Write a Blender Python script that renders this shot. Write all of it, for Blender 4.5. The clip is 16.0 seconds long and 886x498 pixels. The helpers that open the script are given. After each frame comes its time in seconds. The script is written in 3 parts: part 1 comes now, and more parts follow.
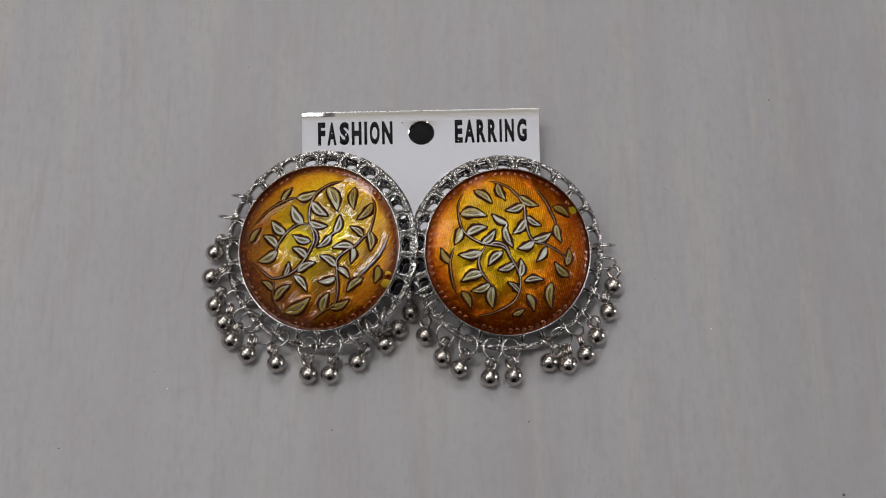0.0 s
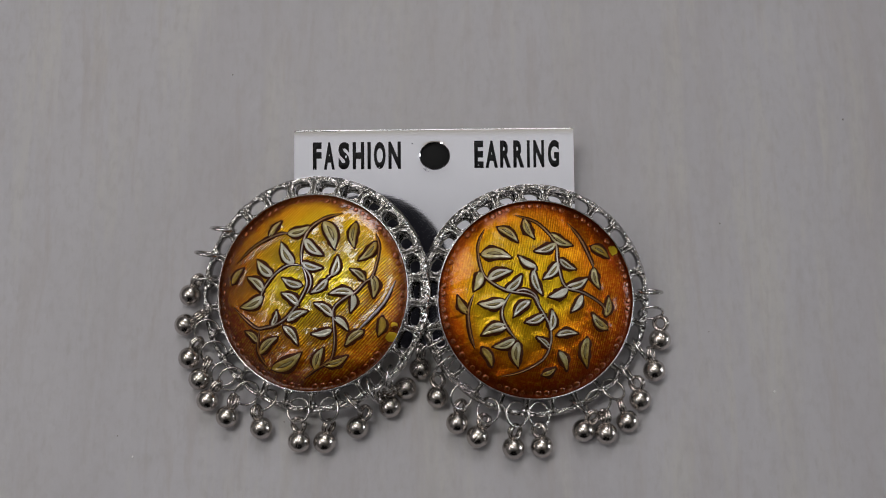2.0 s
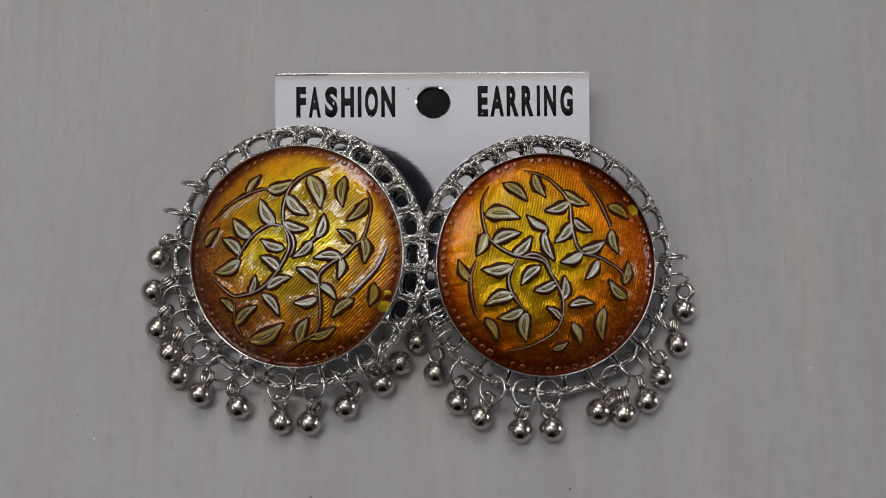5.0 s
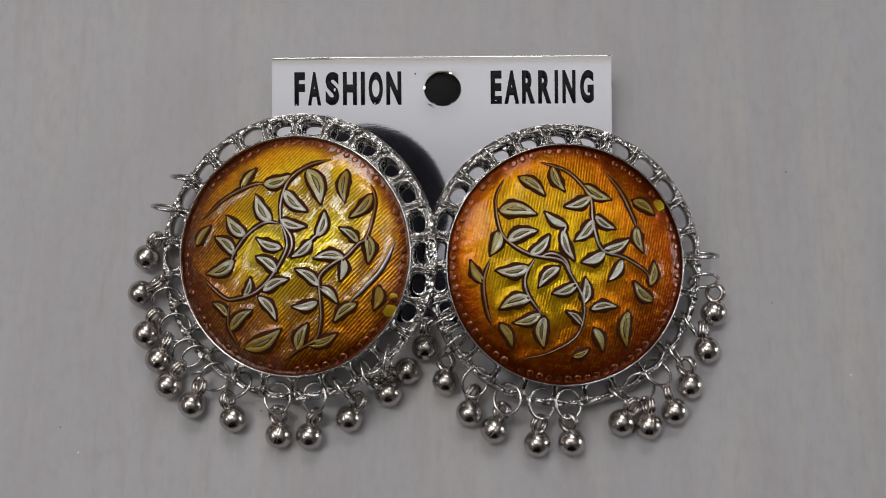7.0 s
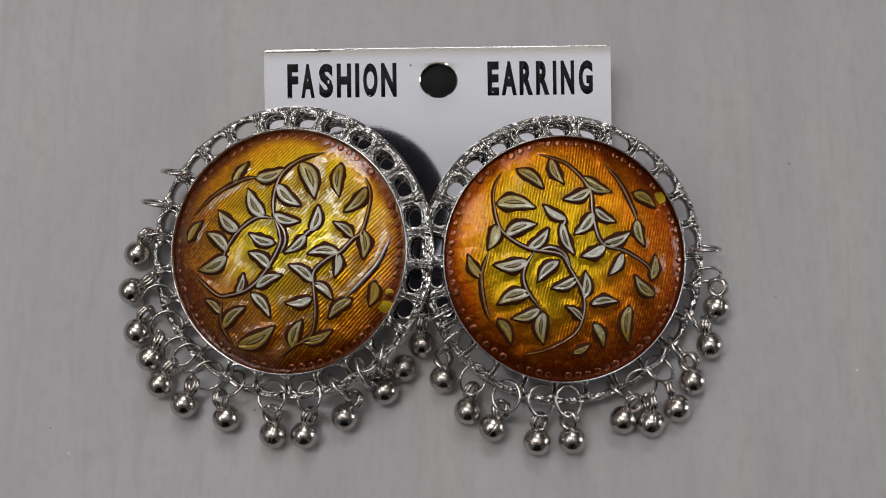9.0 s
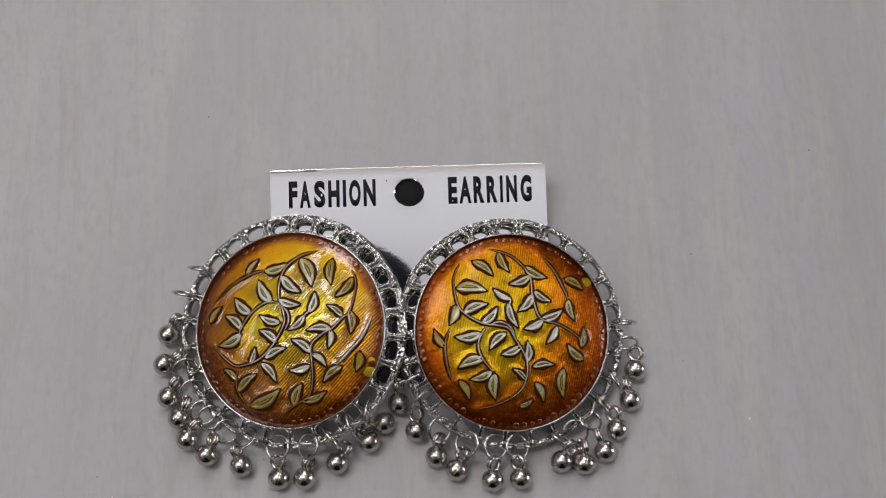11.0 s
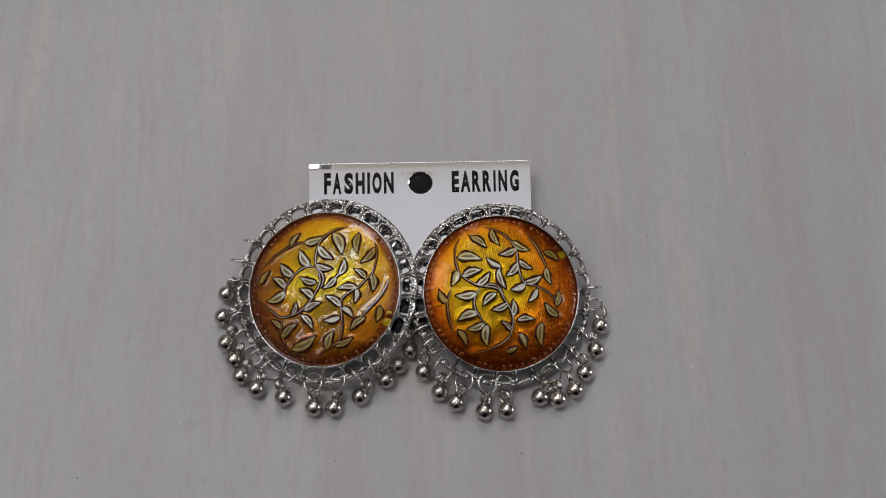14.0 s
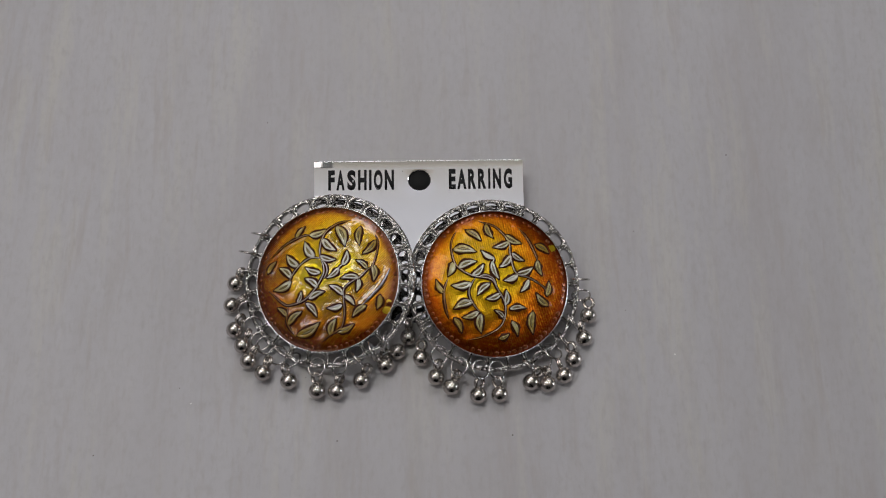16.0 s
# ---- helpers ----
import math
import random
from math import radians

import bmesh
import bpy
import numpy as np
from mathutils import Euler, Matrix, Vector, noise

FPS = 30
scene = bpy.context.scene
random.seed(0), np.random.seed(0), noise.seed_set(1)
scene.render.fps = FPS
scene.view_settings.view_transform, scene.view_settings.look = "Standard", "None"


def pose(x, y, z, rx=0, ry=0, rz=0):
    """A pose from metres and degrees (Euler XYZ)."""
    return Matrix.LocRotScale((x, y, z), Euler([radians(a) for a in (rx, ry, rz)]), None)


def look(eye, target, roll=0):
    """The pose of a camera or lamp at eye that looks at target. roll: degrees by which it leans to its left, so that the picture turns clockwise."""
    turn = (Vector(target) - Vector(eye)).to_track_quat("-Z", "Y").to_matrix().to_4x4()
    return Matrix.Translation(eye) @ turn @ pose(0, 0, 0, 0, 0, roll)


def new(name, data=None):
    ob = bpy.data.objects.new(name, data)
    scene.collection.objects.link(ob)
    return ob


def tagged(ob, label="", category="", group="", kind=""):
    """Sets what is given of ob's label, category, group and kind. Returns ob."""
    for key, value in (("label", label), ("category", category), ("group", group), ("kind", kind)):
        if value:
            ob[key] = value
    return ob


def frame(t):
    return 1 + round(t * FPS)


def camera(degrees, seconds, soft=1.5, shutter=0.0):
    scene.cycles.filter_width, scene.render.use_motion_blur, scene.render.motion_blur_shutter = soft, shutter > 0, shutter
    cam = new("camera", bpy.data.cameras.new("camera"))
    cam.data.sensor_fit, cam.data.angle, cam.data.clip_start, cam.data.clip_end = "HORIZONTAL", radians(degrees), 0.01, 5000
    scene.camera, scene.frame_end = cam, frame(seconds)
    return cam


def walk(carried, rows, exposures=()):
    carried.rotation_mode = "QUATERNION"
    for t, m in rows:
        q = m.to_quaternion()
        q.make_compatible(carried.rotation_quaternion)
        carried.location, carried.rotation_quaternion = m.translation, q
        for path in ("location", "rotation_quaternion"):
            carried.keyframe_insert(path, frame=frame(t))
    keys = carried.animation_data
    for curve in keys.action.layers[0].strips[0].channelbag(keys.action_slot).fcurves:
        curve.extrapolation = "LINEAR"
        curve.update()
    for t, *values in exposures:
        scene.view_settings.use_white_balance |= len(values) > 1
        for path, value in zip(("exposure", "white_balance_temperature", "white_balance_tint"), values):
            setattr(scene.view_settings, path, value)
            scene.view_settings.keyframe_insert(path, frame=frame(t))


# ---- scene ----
cam = camera(40.0, 16.0, soft=1.1, shutter=0.5)
# seconds, eye in metres over the tabletop, tilt, lean and turn in degrees
PATH = [
    (0.0, 0.00460, -0.10525, 0.29398, 14.81, 0.24, -1.15),
    (0.5, 0.00462, -0.09610, 0.28423, 13.67, 0.39, -0.79),
    (1.0, 0.00300, -0.08738, 0.27054, 13.97, 0.42, -0.86),
    (1.5, 0.00246, -0.08376, 0.26091, 14.02, -0.08, -0.85),
    (2.0, 0.00190, -0.07959, 0.25327, 13.69, 0.20, -0.58),
    (2.5, 0.00243, -0.07783, 0.24703, 13.03, 0.34, -0.46),
    (3.0, 0.00015, -0.07756, 0.24038, 12.33, 0.17, -0.34),
    (3.5, -0.00064, -0.07683, 0.23564, 11.80, 0.28, -0.16),
    (4.0, -0.00016, -0.07493, 0.23281, 11.53, -0.14, -0.33),
    (6.5, 0.00036, -0.06710, 0.21546, 10.91, -0.34, -0.47),
    (7.0, -0.00032, -0.06517, 0.21103, 10.42, 0.02, -0.49),
    (7.5, -0.00051, -0.06393, 0.20788, 10.67, -0.30, -0.78),
    (8.0, -0.00033, -0.06329, 0.20616, 10.53, -0.16, -0.84),
    (8.2, -0.00028, -0.06379, 0.20546, 10.34, -0.11, -0.78),
    (10.3, 0.00294, -0.07239, 0.22647, 13.59, 0.22, -1.30),
    (10.5, 0.00347, -0.07486, 0.23772, 14.72, 0.09, -1.62),
    (11.0, 0.00307, -0.08328, 0.25545, 16.01, -0.36, -1.87),
    (11.5, 0.00301, -0.08939, 0.26817, 17.01, -1.06, -2.17),
    (12.0, 0.00472, -0.09753, 0.28248, 17.86, -1.28, -2.09),
    (12.5, 0.00055, -0.10849, 0.29399, 18.04, 0.41, -1.06),
    (13.0, 0.00336, -0.11176, 0.30297, 18.42, 0.35, -1.11),
    (13.5, 0.00361, -0.11598, 0.30711, 18.00, 0.35, -0.90),
    (14.0, 0.00360, -0.11723, 0.31192, 18.04, -0.05, -1.10),
    (14.5, 0.00311, -0.12055, 0.31720, 17.93, -0.19, -0.92),
    (15.0, 0.00488, -0.12425, 0.32516, 18.44, -0.51, -1.07),
    (15.5, 0.00271, -0.12866, 0.32752, 18.58, -0.23, -1.05),
    (16.0, 0.00449, -0.12960, 0.32770, 18.88, -0.10, -0.78),
]
walk(cam, [(t, pose(x, y, z, rx, ry, rz)) for t, x, y, z, rx, ry, rz in PATH],
     [(0, -0.42), (2, -0.53), (4, -0.57), (6.5, -0.53), (7.2, -0.40), (8.2, -0.43), (10.3, -0.30), (11.5, -0.23), (12.5, -0.22), (13, -0.36), (14, -0.48), (16, -0.48)])

# ---- light ----
world = bpy.data.worlds.new("world")
scene.world = world
world.use_nodes = True
wn = world.node_tree.nodes
sky = wn.new("ShaderNodeTexSky")
sky.sky_type, sky.sun_disc, sky.sun_elevation, sky.sun_rotation = "NISHITA", False, radians(35), radians(100)
world.node_tree.links.new(sky.outputs[0], wn["Background"].inputs[0])
wn["Background"].inputs[1].default_value = 0.1
scene.view_settings.exposure = 0.0


def area_lamp(name, m, sx, sy, watts, colour):
    data = bpy.data.lights.new(name, "AREA")
    data.shape, data.size, data.size_y, data.energy, data.color = "RECTANGLE", sx, sy, watts, colour
    ob = new(name, data)
    ob.matrix_world = m
    return ob


area_lamp("spotlight_glow", pose(0.14, 0.31, 1.70), 0.08, 0.08, 0.7, (1.0, 0.98, 0.96))
area_lamp("panel_glow", pose(-0.60, 0.34, 1.70), 0.8, 0.40, 9.5, (1.0, 0.983, 0.962))
# unseen west fill, added for the pale left rim of the right earring
area_lamp("west_fill_glow", pose(-1.62, -0.25, 1.66, 0, 0, 90), 0.9, 0.16, 6.0, (0.96, 0.945, 0.985))
area_lamp("tube_glow", pose(0.1, 1.32, 1.70), 0.9, 0.44, 8.0, (0.97, 0.955, 0.985))
area_lamp("window_daylight", look((1.64, 0.0, 0.44), (0, 0.0, 0.02)), 0.4, 0.36, 3.6, (0.95, 0.97, 1.0))
area_lamp("north_window_daylight", look((0.07, 1.55, 1.32), (-0.02, 0, 0.1)), 0.56, 0.56, 4.0, (0.96, 0.945, 1.0))

MM = 0.001
TURN = 5  # the table and the wall behind it, in degrees


# ---- materials ----
class Shader:
    """A node material with a principled surface and small wiring helpers."""

    def __init__(self, name, colour=(0.5, 0.5, 0.5), rough=0.5, metal=0.0, **inputs):
        self.mat = bpy.data.materials.new(name)
        self.mat.use_nodes = True
        self.tree = self.mat.node_tree
        self.bsdf = self.tree.nodes["Principled BSDF"]
        self.put("Base Color", (*colour, 1))
        self.put("Roughness", rough)
        self.put("Metallic", metal)
        for key, value in inputs.items():
            self.put(key.replace("_", " "), value)

    def put(self, socket, value):
        self.bsdf.inputs[socket].default_value = value

    def node(self, kind, **props):
        n = self.tree.nodes.new("ShaderNode" + kind)
        for key, value in props.items():
            setattr(n, key, value)
        return n

    def link(self, a, b):
        self.tree.links.new(a, b)

    def coords(self, scale=(1, 1, 1), turn=0.0):
        tc, rot, mp = self.node("TexCoord"), self.node("Mapping"), self.node("Mapping")
        rot.inputs["Rotation"].default_value = (0, 0, radians(turn))
        mp.inputs["Scale"].default_value = scale
        self.link(tc.outputs["Object"], rot.inputs["Vector"])
        self.link(rot.outputs[0], mp.inputs["Vector"])
        return mp.outputs[0]

    def noise(self, vec, scale, detail=4.0, rough=0.55):
        n = self.node("TexNoise")
        n.inputs["Scale"].default_value, n.inputs["Detail"].default_value, n.inputs["Roughness"].default_value = scale, detail, rough
        self.link(vec, n.inputs["Vector"])
        return n.outputs["Fac"]

    def ramp(self, fac, stops):
        n = self.node("ValToRGB")
        while len(n.color_ramp.elements) < len(stops):
            n.color_ramp.elements.new(0.5)
        for e, (at, col) in zip(n.color_ramp.elements, stops):
            e.position, e.color = at, (*col, 1)
        self.link(fac, n.inputs[0])
        return n.outputs[0]

    def mix(self, fac, a, b, mode="MIX"):
        n = self.node("Mix", data_type="RGBA", blend_type=mode)
        for sock, v in ((n.inputs[0], fac), (n.inputs[6], a), (n.inputs[7], b)):
            if isinstance(v, (int, float)):
                sock.default_value = v
            elif isinstance(v, tuple):
                sock.default_value = (*v, 1)
            else:
                self.link(v, sock)
        return n.outputs[2]

    def math(self, op, a, b=0.0):
        n = self.node("Math", operation=op)
        for sock, v in ((n.inputs[0], a), (n.inputs[1], b)):
            if isinstance(v, (int, float)):
                sock.default_value = v
            else:
                self.link(v, sock)
        return n.outputs[0]

    def radius(self, x=0.0, y=0.0):
        """Distance from an upright axis at x, y of the object, in millimetres."""
        tc, sep, ln = self.node("TexCoord"), self.node("VectorMath", operation="MULTIPLY"), self.node("VectorMath", operation="LENGTH")
        sep.inputs[1].default_value = (1000, 1000, 0)
        off = self.node("VectorMath", operation="SUBTRACT")
        off.inputs[1].default_value = (x, y, 0)
        self.link(tc.outputs["Object"], sep.inputs[0])
        self.link(sep.outputs[0], off.inputs[0])
        self.link(off.outputs[0], ln.inputs[0])
        return ln.outputs["Value"]

    def bump(self, height, strength, distance):
        n = self.node("Bump")
        n.inputs["Strength"].default_value, n.inputs["Distance"].default_value = strength, distance
        self.link(height, n.inputs["Height"])
        self.link(n.outputs[0], self.bsdf.inputs["Normal"])
        return n.outputs[0]

    def base(self, out):
        self.link(out, self.bsdf.inputs["Base Color"])

    def roughness(self, fac, lo, hi):
        n = self.node("MapRange")
        n.inputs["To Min"].default_value, n.inputs["To Max"].default_value = lo, hi
        self.link(fac, n.inputs["Value"])
        self.link(n.outputs[0], self.bsdf.inputs["Roughness"])


def laminate():
    s = Shader("pale_wood_laminate", rough=0.5)
    warp = s.node("VectorMath", operation="ADD")
    bend = s.node("TexNoise")
    bend.inputs["Scale"].default_value, bend.inputs["Detail"].default_value = 14.0, 2.0
    lean = s.node("VectorMath", operation="MULTIPLY")
    lean.inputs[1].default_value = (0.004, 0.004, 0)
    tc = s.node("TexCoord")
    s.link(tc.outputs["Object"], bend.inputs["Vector"])
    s.link(bend.outputs["Color"], lean.inputs[0])
    s.link(tc.outputs["Object"], warp.inputs[0])
    s.link(lean.outputs[0], warp.inputs[1])

    def grain(x, y, detail, rough):
        rot, mp = s.node("Mapping"), s.node("Mapping")
        rot.inputs["Rotation"].default_value = (0, 0, radians(TURN))
        mp.inputs["Scale"].default_value = (x, y, 1)
        s.link(warp.outputs[0], rot.inputs["Vector"])
        s.link(rot.outputs[0], mp.inputs["Vector"])
        return s.noise(mp.outputs[0], 1.0, detail, rough)

    def veil(fac, lo, hi, most):
        return s.ramp(fac, [(lo, (0, 0, 0)), (hi, (most, most, most))])

    broad = grain(46, 8, 5, 0.62)
    col = s.ramp(broad, [(0.28, (0.468, 0.445, 0.455)), (0.45, (0.510, 0.497, 0.517)), (0.6, (0.53, 0.517, 0.535)), (0.78, (0.497, 0.477, 0.478))])
    col = s.mix(veil(grain(120, 13, 5, 0.68), 0.52, 0.68, 0.85), col, (0.566, 0.548, 0.515))
    col = s.mix(veil(grain(150, 20, 4, 0.6), 0.55, 0.75, 0.45), col, (0.435, 0.398, 0.378))
    col = s.mix(veil(grain(260, 26, 4, 0.62), 0.57, 0.68, 0.4), col, (0.44, 0.395, 0.375))
    col = s.mix(veil(grain(210, 18, 4, 0.6), 0.58, 0.7, 0.3), col, (0.45, 0.44, 0.453))
    col = s.mix(veil(grain(520, 130, 4, 0.65), 0.52, 0.72, 0.28), col, (0.57, 0.56, 0.58))
    col = s.mix(veil(grain(800, 260, 3, 0.6), 0.52, 0.74, 0.42), col, (0.42, 0.395, 0.385))
    col = s.mix(veil(grain(20, 9, 4, 0.55), 0.42, 0.8, 0.4), col, (0.47, 0.447, 0.44))
    col = s.mix(veil(grain(430, 390, 4, 0.65), 0.48, 0.74, 0.36), col, (0.425, 0.41, 0.415))
    s.base(col)
    s.bump(grain(900, 300, 3, 0.6), 0.1, 0.0003)
    s.roughness(broad, 0.42, 0.58)
    return s.mat


def silver(name, colour, lo, hi, grain=700, strength=0.35):
    s = Shader(name, colour, metal=1.0)
    n = s.noise(s.coords(), grain, 5, 0.6)
    s.roughness(n, lo, hi)
    s.base(s.mix(s.ramp(n, [(0.35, (0.0, 0.0, 0.0)), (0.7, (0.5, 0.5, 0.5))]), colour, tuple(c * 0.72 for c in colour)))
    s.bump(n, strength, 0.0006)
    return s.mat


def enamel(name, turn, reach, lines, x, y, stops, ripple, coat, gloss, index, metal, bright):
    """Amber enamel over an engine-turned ground: yellow about x, y, red brown towards the rim."""
    s = Shader(name, rough=0.36, metal=metal, Coat_Weight=coat, Coat_Roughness=gloss, Coat_IOR=index, Specular_IOR_Level=0.1)
    cloud = s.noise(s.coords(), 120, 4, 0.6)
    # x, y shift the yellow off centre, painting in the brighter lit side
    r = s.math("ADD", s.radius(x, y), s.math("MULTIPLY", s.math("SUBTRACT", cloud, 0.5), 13.0))
    col = s.ramp(s.math("DIVIDE", r, reach), stops)
    grain = s.noise(s.coords(), 1500, 3, 0.65)
    col = s.mix(s.ramp(grain, [(0.5, (0.0, 0.0, 0.0)), (0.75, (0.35, 0.35, 0.35))]), col, bright)
    col = s.mix(s.ramp(grain, [(0.3, (0.4, 0.4, 0.4)), (0.45, (0.0, 0.0, 0.0))]), col, (0.22, 0.05, 0.003))
    wave = s.node("TexWave", wave_type="BANDS", bands_direction="X")
    wave.inputs["Scale"].default_value, wave.inputs["Distortion"].default_value, wave.inputs["Detail"].default_value = 650.0, 0.6, 1.5
    s.link(s.coords(turn=turn), wave.inputs["Vector"])
    fade = s.ramp(s.noise(s.coords(), 90, 3), [(0.36, (0.2 * lines,) * 3), (0.62, (lines,) * 3)])
    fade = s.math("MULTIPLY", fade, s.ramp(s.math("DIVIDE", s.radius(), 22.0), [(0.58, (1.0, 1.0, 1.0)), (0.8, (0.3 + 0.4 * (lines > 0.8),) * 3)]))
    crest = s.ramp(wave.outputs["Fac"], [(0.55, (0.0, 0.0, 0.0)), (0.95, (1.0, 1.0, 1.0))])
    groove = s.ramp(wave.outputs["Fac"], [(0.05, (1.0, 1.0, 1.0)), (0.32, (0.0, 0.0, 0.0))])
    broken = s.ramp(grain, [(0.4, (0.2, 0.2, 0.2)), (0.55, (1.0, 1.0, 1.0))])
    col = s.mix(s.math("MULTIPLY", s.math("MULTIPLY", crest, broken), fade), col, bright)
    col = s.mix(s.math("MULTIPLY", groove, fade), col, (0.44, 0.12, 0.003))
    # a darker red band where the enamel lies thick against the rim
    edge = s.ramp(s.math("ADD", s.math("DIVIDE", s.radius(), 22.0), s.math("MULTIPLY", s.math("SUBTRACT", cloud, 0.5), 0.12)), [(0.79, (0, 0, 0)), (0.86, (0.88, 0.88, 0.88))])
    col = s.mix(edge, col, (0.155, 0.023, 0.003))
    s.base(col)
    both = s.math("ADD", s.math("MULTIPLY", wave.outputs["Fac"], fade), grain)
    s.bump(both, 0.5, 0.0003)
    wavy = s.node("Bump")
    wavy.inputs["Strength"].default_value, wavy.inputs["Distance"].default_value = ripple, 0.0004
    s.link(s.math("ADD", s.noise(s.coords(), 420, 4, 0.6), s.math("MULTIPLY", grain, 0.25)), wavy.inputs["Height"])
    s.link(wavy.outputs[0], s.bsdf.inputs["Coat Normal"])
    return s.mat


def leaf_metal():
    s = Shader("leaf_metal", metal=0.75, Coat_Weight=0.8, Coat_Roughness=0.12, Coat_IOR=1.6)
    n = s.noise(s.coords(), 900, 4, 0.6)
    r = s.math("ADD", s.radius(), s.math("MULTIPLY", s.math("SUBTRACT", n, 0.5), 6.0))
    s.base(s.ramp(s.math("DIVIDE", r, 20.0), [(0.0, (0.86, 0.85, 0.78)), (0.5, (0.82, 0.80, 0.66)), (0.64, (0.62, 0.54, 0.24)), (0.8, (0.45, 0.29, 0.035))]))
    s.roughness(n, 0.35, 0.6)
    s.bump(s.noise(s.coords(), 1500, 4, 0.7), 0.8, 0.0004)
    return s.mat


def stem_metal():
    s = Shader("stem_metal", metal=0.85, Coat_Weight=0.6, Coat_Roughness=0.15)
    n = s.noise(s.coords(), 900, 4, 0.6)
    s.base(s.ramp(s.math("DIVIDE", s.radius(), 20.0), [(0.35, (0.72, 0.65, 0.60)), (0.58, (0.56, 0.42, 0.30)), (0.78, (0.36, 0.16, 0.03))]))
    s.roughness(n, 0.28, 0.45)
    s.bump(n, 0.3, 0.0004)
    return s.mat


def foil():
    s = Shader("brushed_foil", (0.80, 0.79, 0.80), metal=1.0)
    n = s.noise(s.coords((60, 500, 1)), 1.0, 4, 0.6)
    s.roughness(n, 0.016, 0.034)
    s.bump(s.noise(s.coords((250, 1200, 1)), 1.0, 3, 0.6), 0.006, 0.0001)
    return s.mat


def paint(name, colour, rough=0.8, vary=0.08, scale=6.0):
    s = Shader(name, colour, rough)
    n = s.noise(s.coords(), scale, 5, 0.6)
    s.base(s.mix(n, tuple(c * (1 - vary) for c in colour), tuple(min(1, c * (1 + vary)) for c in colour)))
    s.bump(s.noise(s.coords(), scale * 30, 3, 0.6), 0.15, 0.001)
    return s.mat


def glow(name, colour, strength):
    s = Shader(name, colour, 0.5)
    s.put("Emission Color", (*colour, 1))
    s.put("Emission Strength", strength)
    return s.mat


def batten_glow():
    """A diffuser brightest along a soft band, graded to shade the foil card's reflection."""
    s = Shader("batten_diffuser", (0.9, 0.9, 0.9), 0.5)
    tc, sep = s.node("TexCoord"), s.node("SeparateXYZ")
    s.link(tc.outputs["Object"], sep.inputs[0])
    far = s.math("DIVIDE", s.math("SUBTRACT", sep.outputs["Y"], 0.06), 0.125)
    near = s.math("EXPONENT", s.math("MULTIPLY", s.math("MULTIPLY", far, far), -0.5))
    # emission warms northwards, painting the beige reflection along the card's top
    s.link(s.ramp(sep.outputs["Y"], [(0.12, (0.95, 0.95, 1.0)), (0.26, (1.0, 0.91, 0.72))]), s.bsdf.inputs["Emission Color"])
    s.link(s.math("ADD", s.math("MULTIPLY", near, 0.46), 0.23), s.bsdf.inputs["Emission Strength"])
    return s.mat


LAMINATE = laminate()
CAST = silver("cast_silver", (0.62, 0.605, 0.585), 0.12, 0.26, 420, 0.25)
WIRE = silver("wire_silver", (0.66, 0.64, 0.62), 0.14, 0.26, 500, 0.12)
NICKEL = silver("polished_nickel", (0.62, 0.575, 0.54), 0.17, 0.3, 350, 0.08)
ENAMEL_A = enamel("amber_enamel_slanted", 45, 23.5, 1.0, 3.0, 3.5, [(0.26, (0.98, 0.78, 0.02)), (0.45, (0.95, 0.60, 0.012)), (0.58, (0.74, 0.28, 0.005)), (0.72, (0.52, 0.115, 0.002)), (0.9, (0.27, 0.03, 0.001))], 0.36, 1.0, 0.1, 1.75, 0.85, (0.98, 0.66, 0.02))
ENAMEL_B = enamel("amber_enamel_upright", 12, 20.5, 0.65, -3.5, 2.5, [(0.24, (0.72, 0.50, 0.012)), (0.46, (0.67, 0.41, 0.008)), (0.62, (0.60, 0.21, 0.004)), (0.8, (0.46, 0.078, 0.002)), (1.0, (0.29, 0.03, 0.001))], 0.12, 0.22, 0.07, 1.5, 0.85, (0.86, 0.42, 0.010))
LEAF = leaf_metal()
BROWN = Shader("dark_brown_enamel", (0.058, 0.016, 0.005), 0.6, 0.0, Specular_IOR_Level=0.12).mat
VEIN = Shader("olive_enamel", (0.27, 0.22, 0.08), 0.45, 0.5, Coat_Weight=0.8, Coat_Roughness=0.1).mat
PATCH = Shader("yellow_patch_enamel", (0.85, 0.55, 0.02), 0.3, 0.8, Coat_Weight=0.8, Coat_Roughness=0.1).mat
STEM = stem_metal()
PALE = silver("pale_worn_silver", (0.72, 0.67, 0.66), 0.3, 0.5, 900, 0.3)
BEAD = Shader("orange_enamel_bead", (0.26, 0.056, 0.003), 0.34, 0.85, Coat_Weight=0.9, Coat_Roughness=0.12, Coat_IOR=1.6).mat
FOIL = foil()
INK = Shader("black_ink", (0.010, 0.010, 0.011), 0.55, Specular_IOR_Level=0.25).mat
HOLE_BLACK = paint("hole_black", (0.012, 0.012, 0.012), 0.95, 0.2, 900)
CRUMB_DARK = paint("dark_crumb", (0.19, 0.17, 0.155), 0.9, 0.3, 2000)
CRUMB_GREY = paint("grey_crumb", (0.33, 0.315, 0.30), 0.9, 0.2, 2000)
CRUMB_PALE = paint("pale_crumb", (0.85, 0.84, 0.82), 0.6, 0.1, 2000)
WALL = paint("warm_wall_paint", (0.20, 0.193, 0.185))
REFLECT_DARK = Shader("reflection_dark", (0.005, 0.005, 0.006), 1.0, Specular_IOR_Level=0.0).mat
CEILING = paint("ceiling_paint", (0.86, 0.79, 0.62))
FLOOR = paint("floor_stone", (0.16, 0.15, 0.145), 0.5, 0.2)
FRAME = paint("window_paint", (0.7, 0.7, 0.7), 0.4)
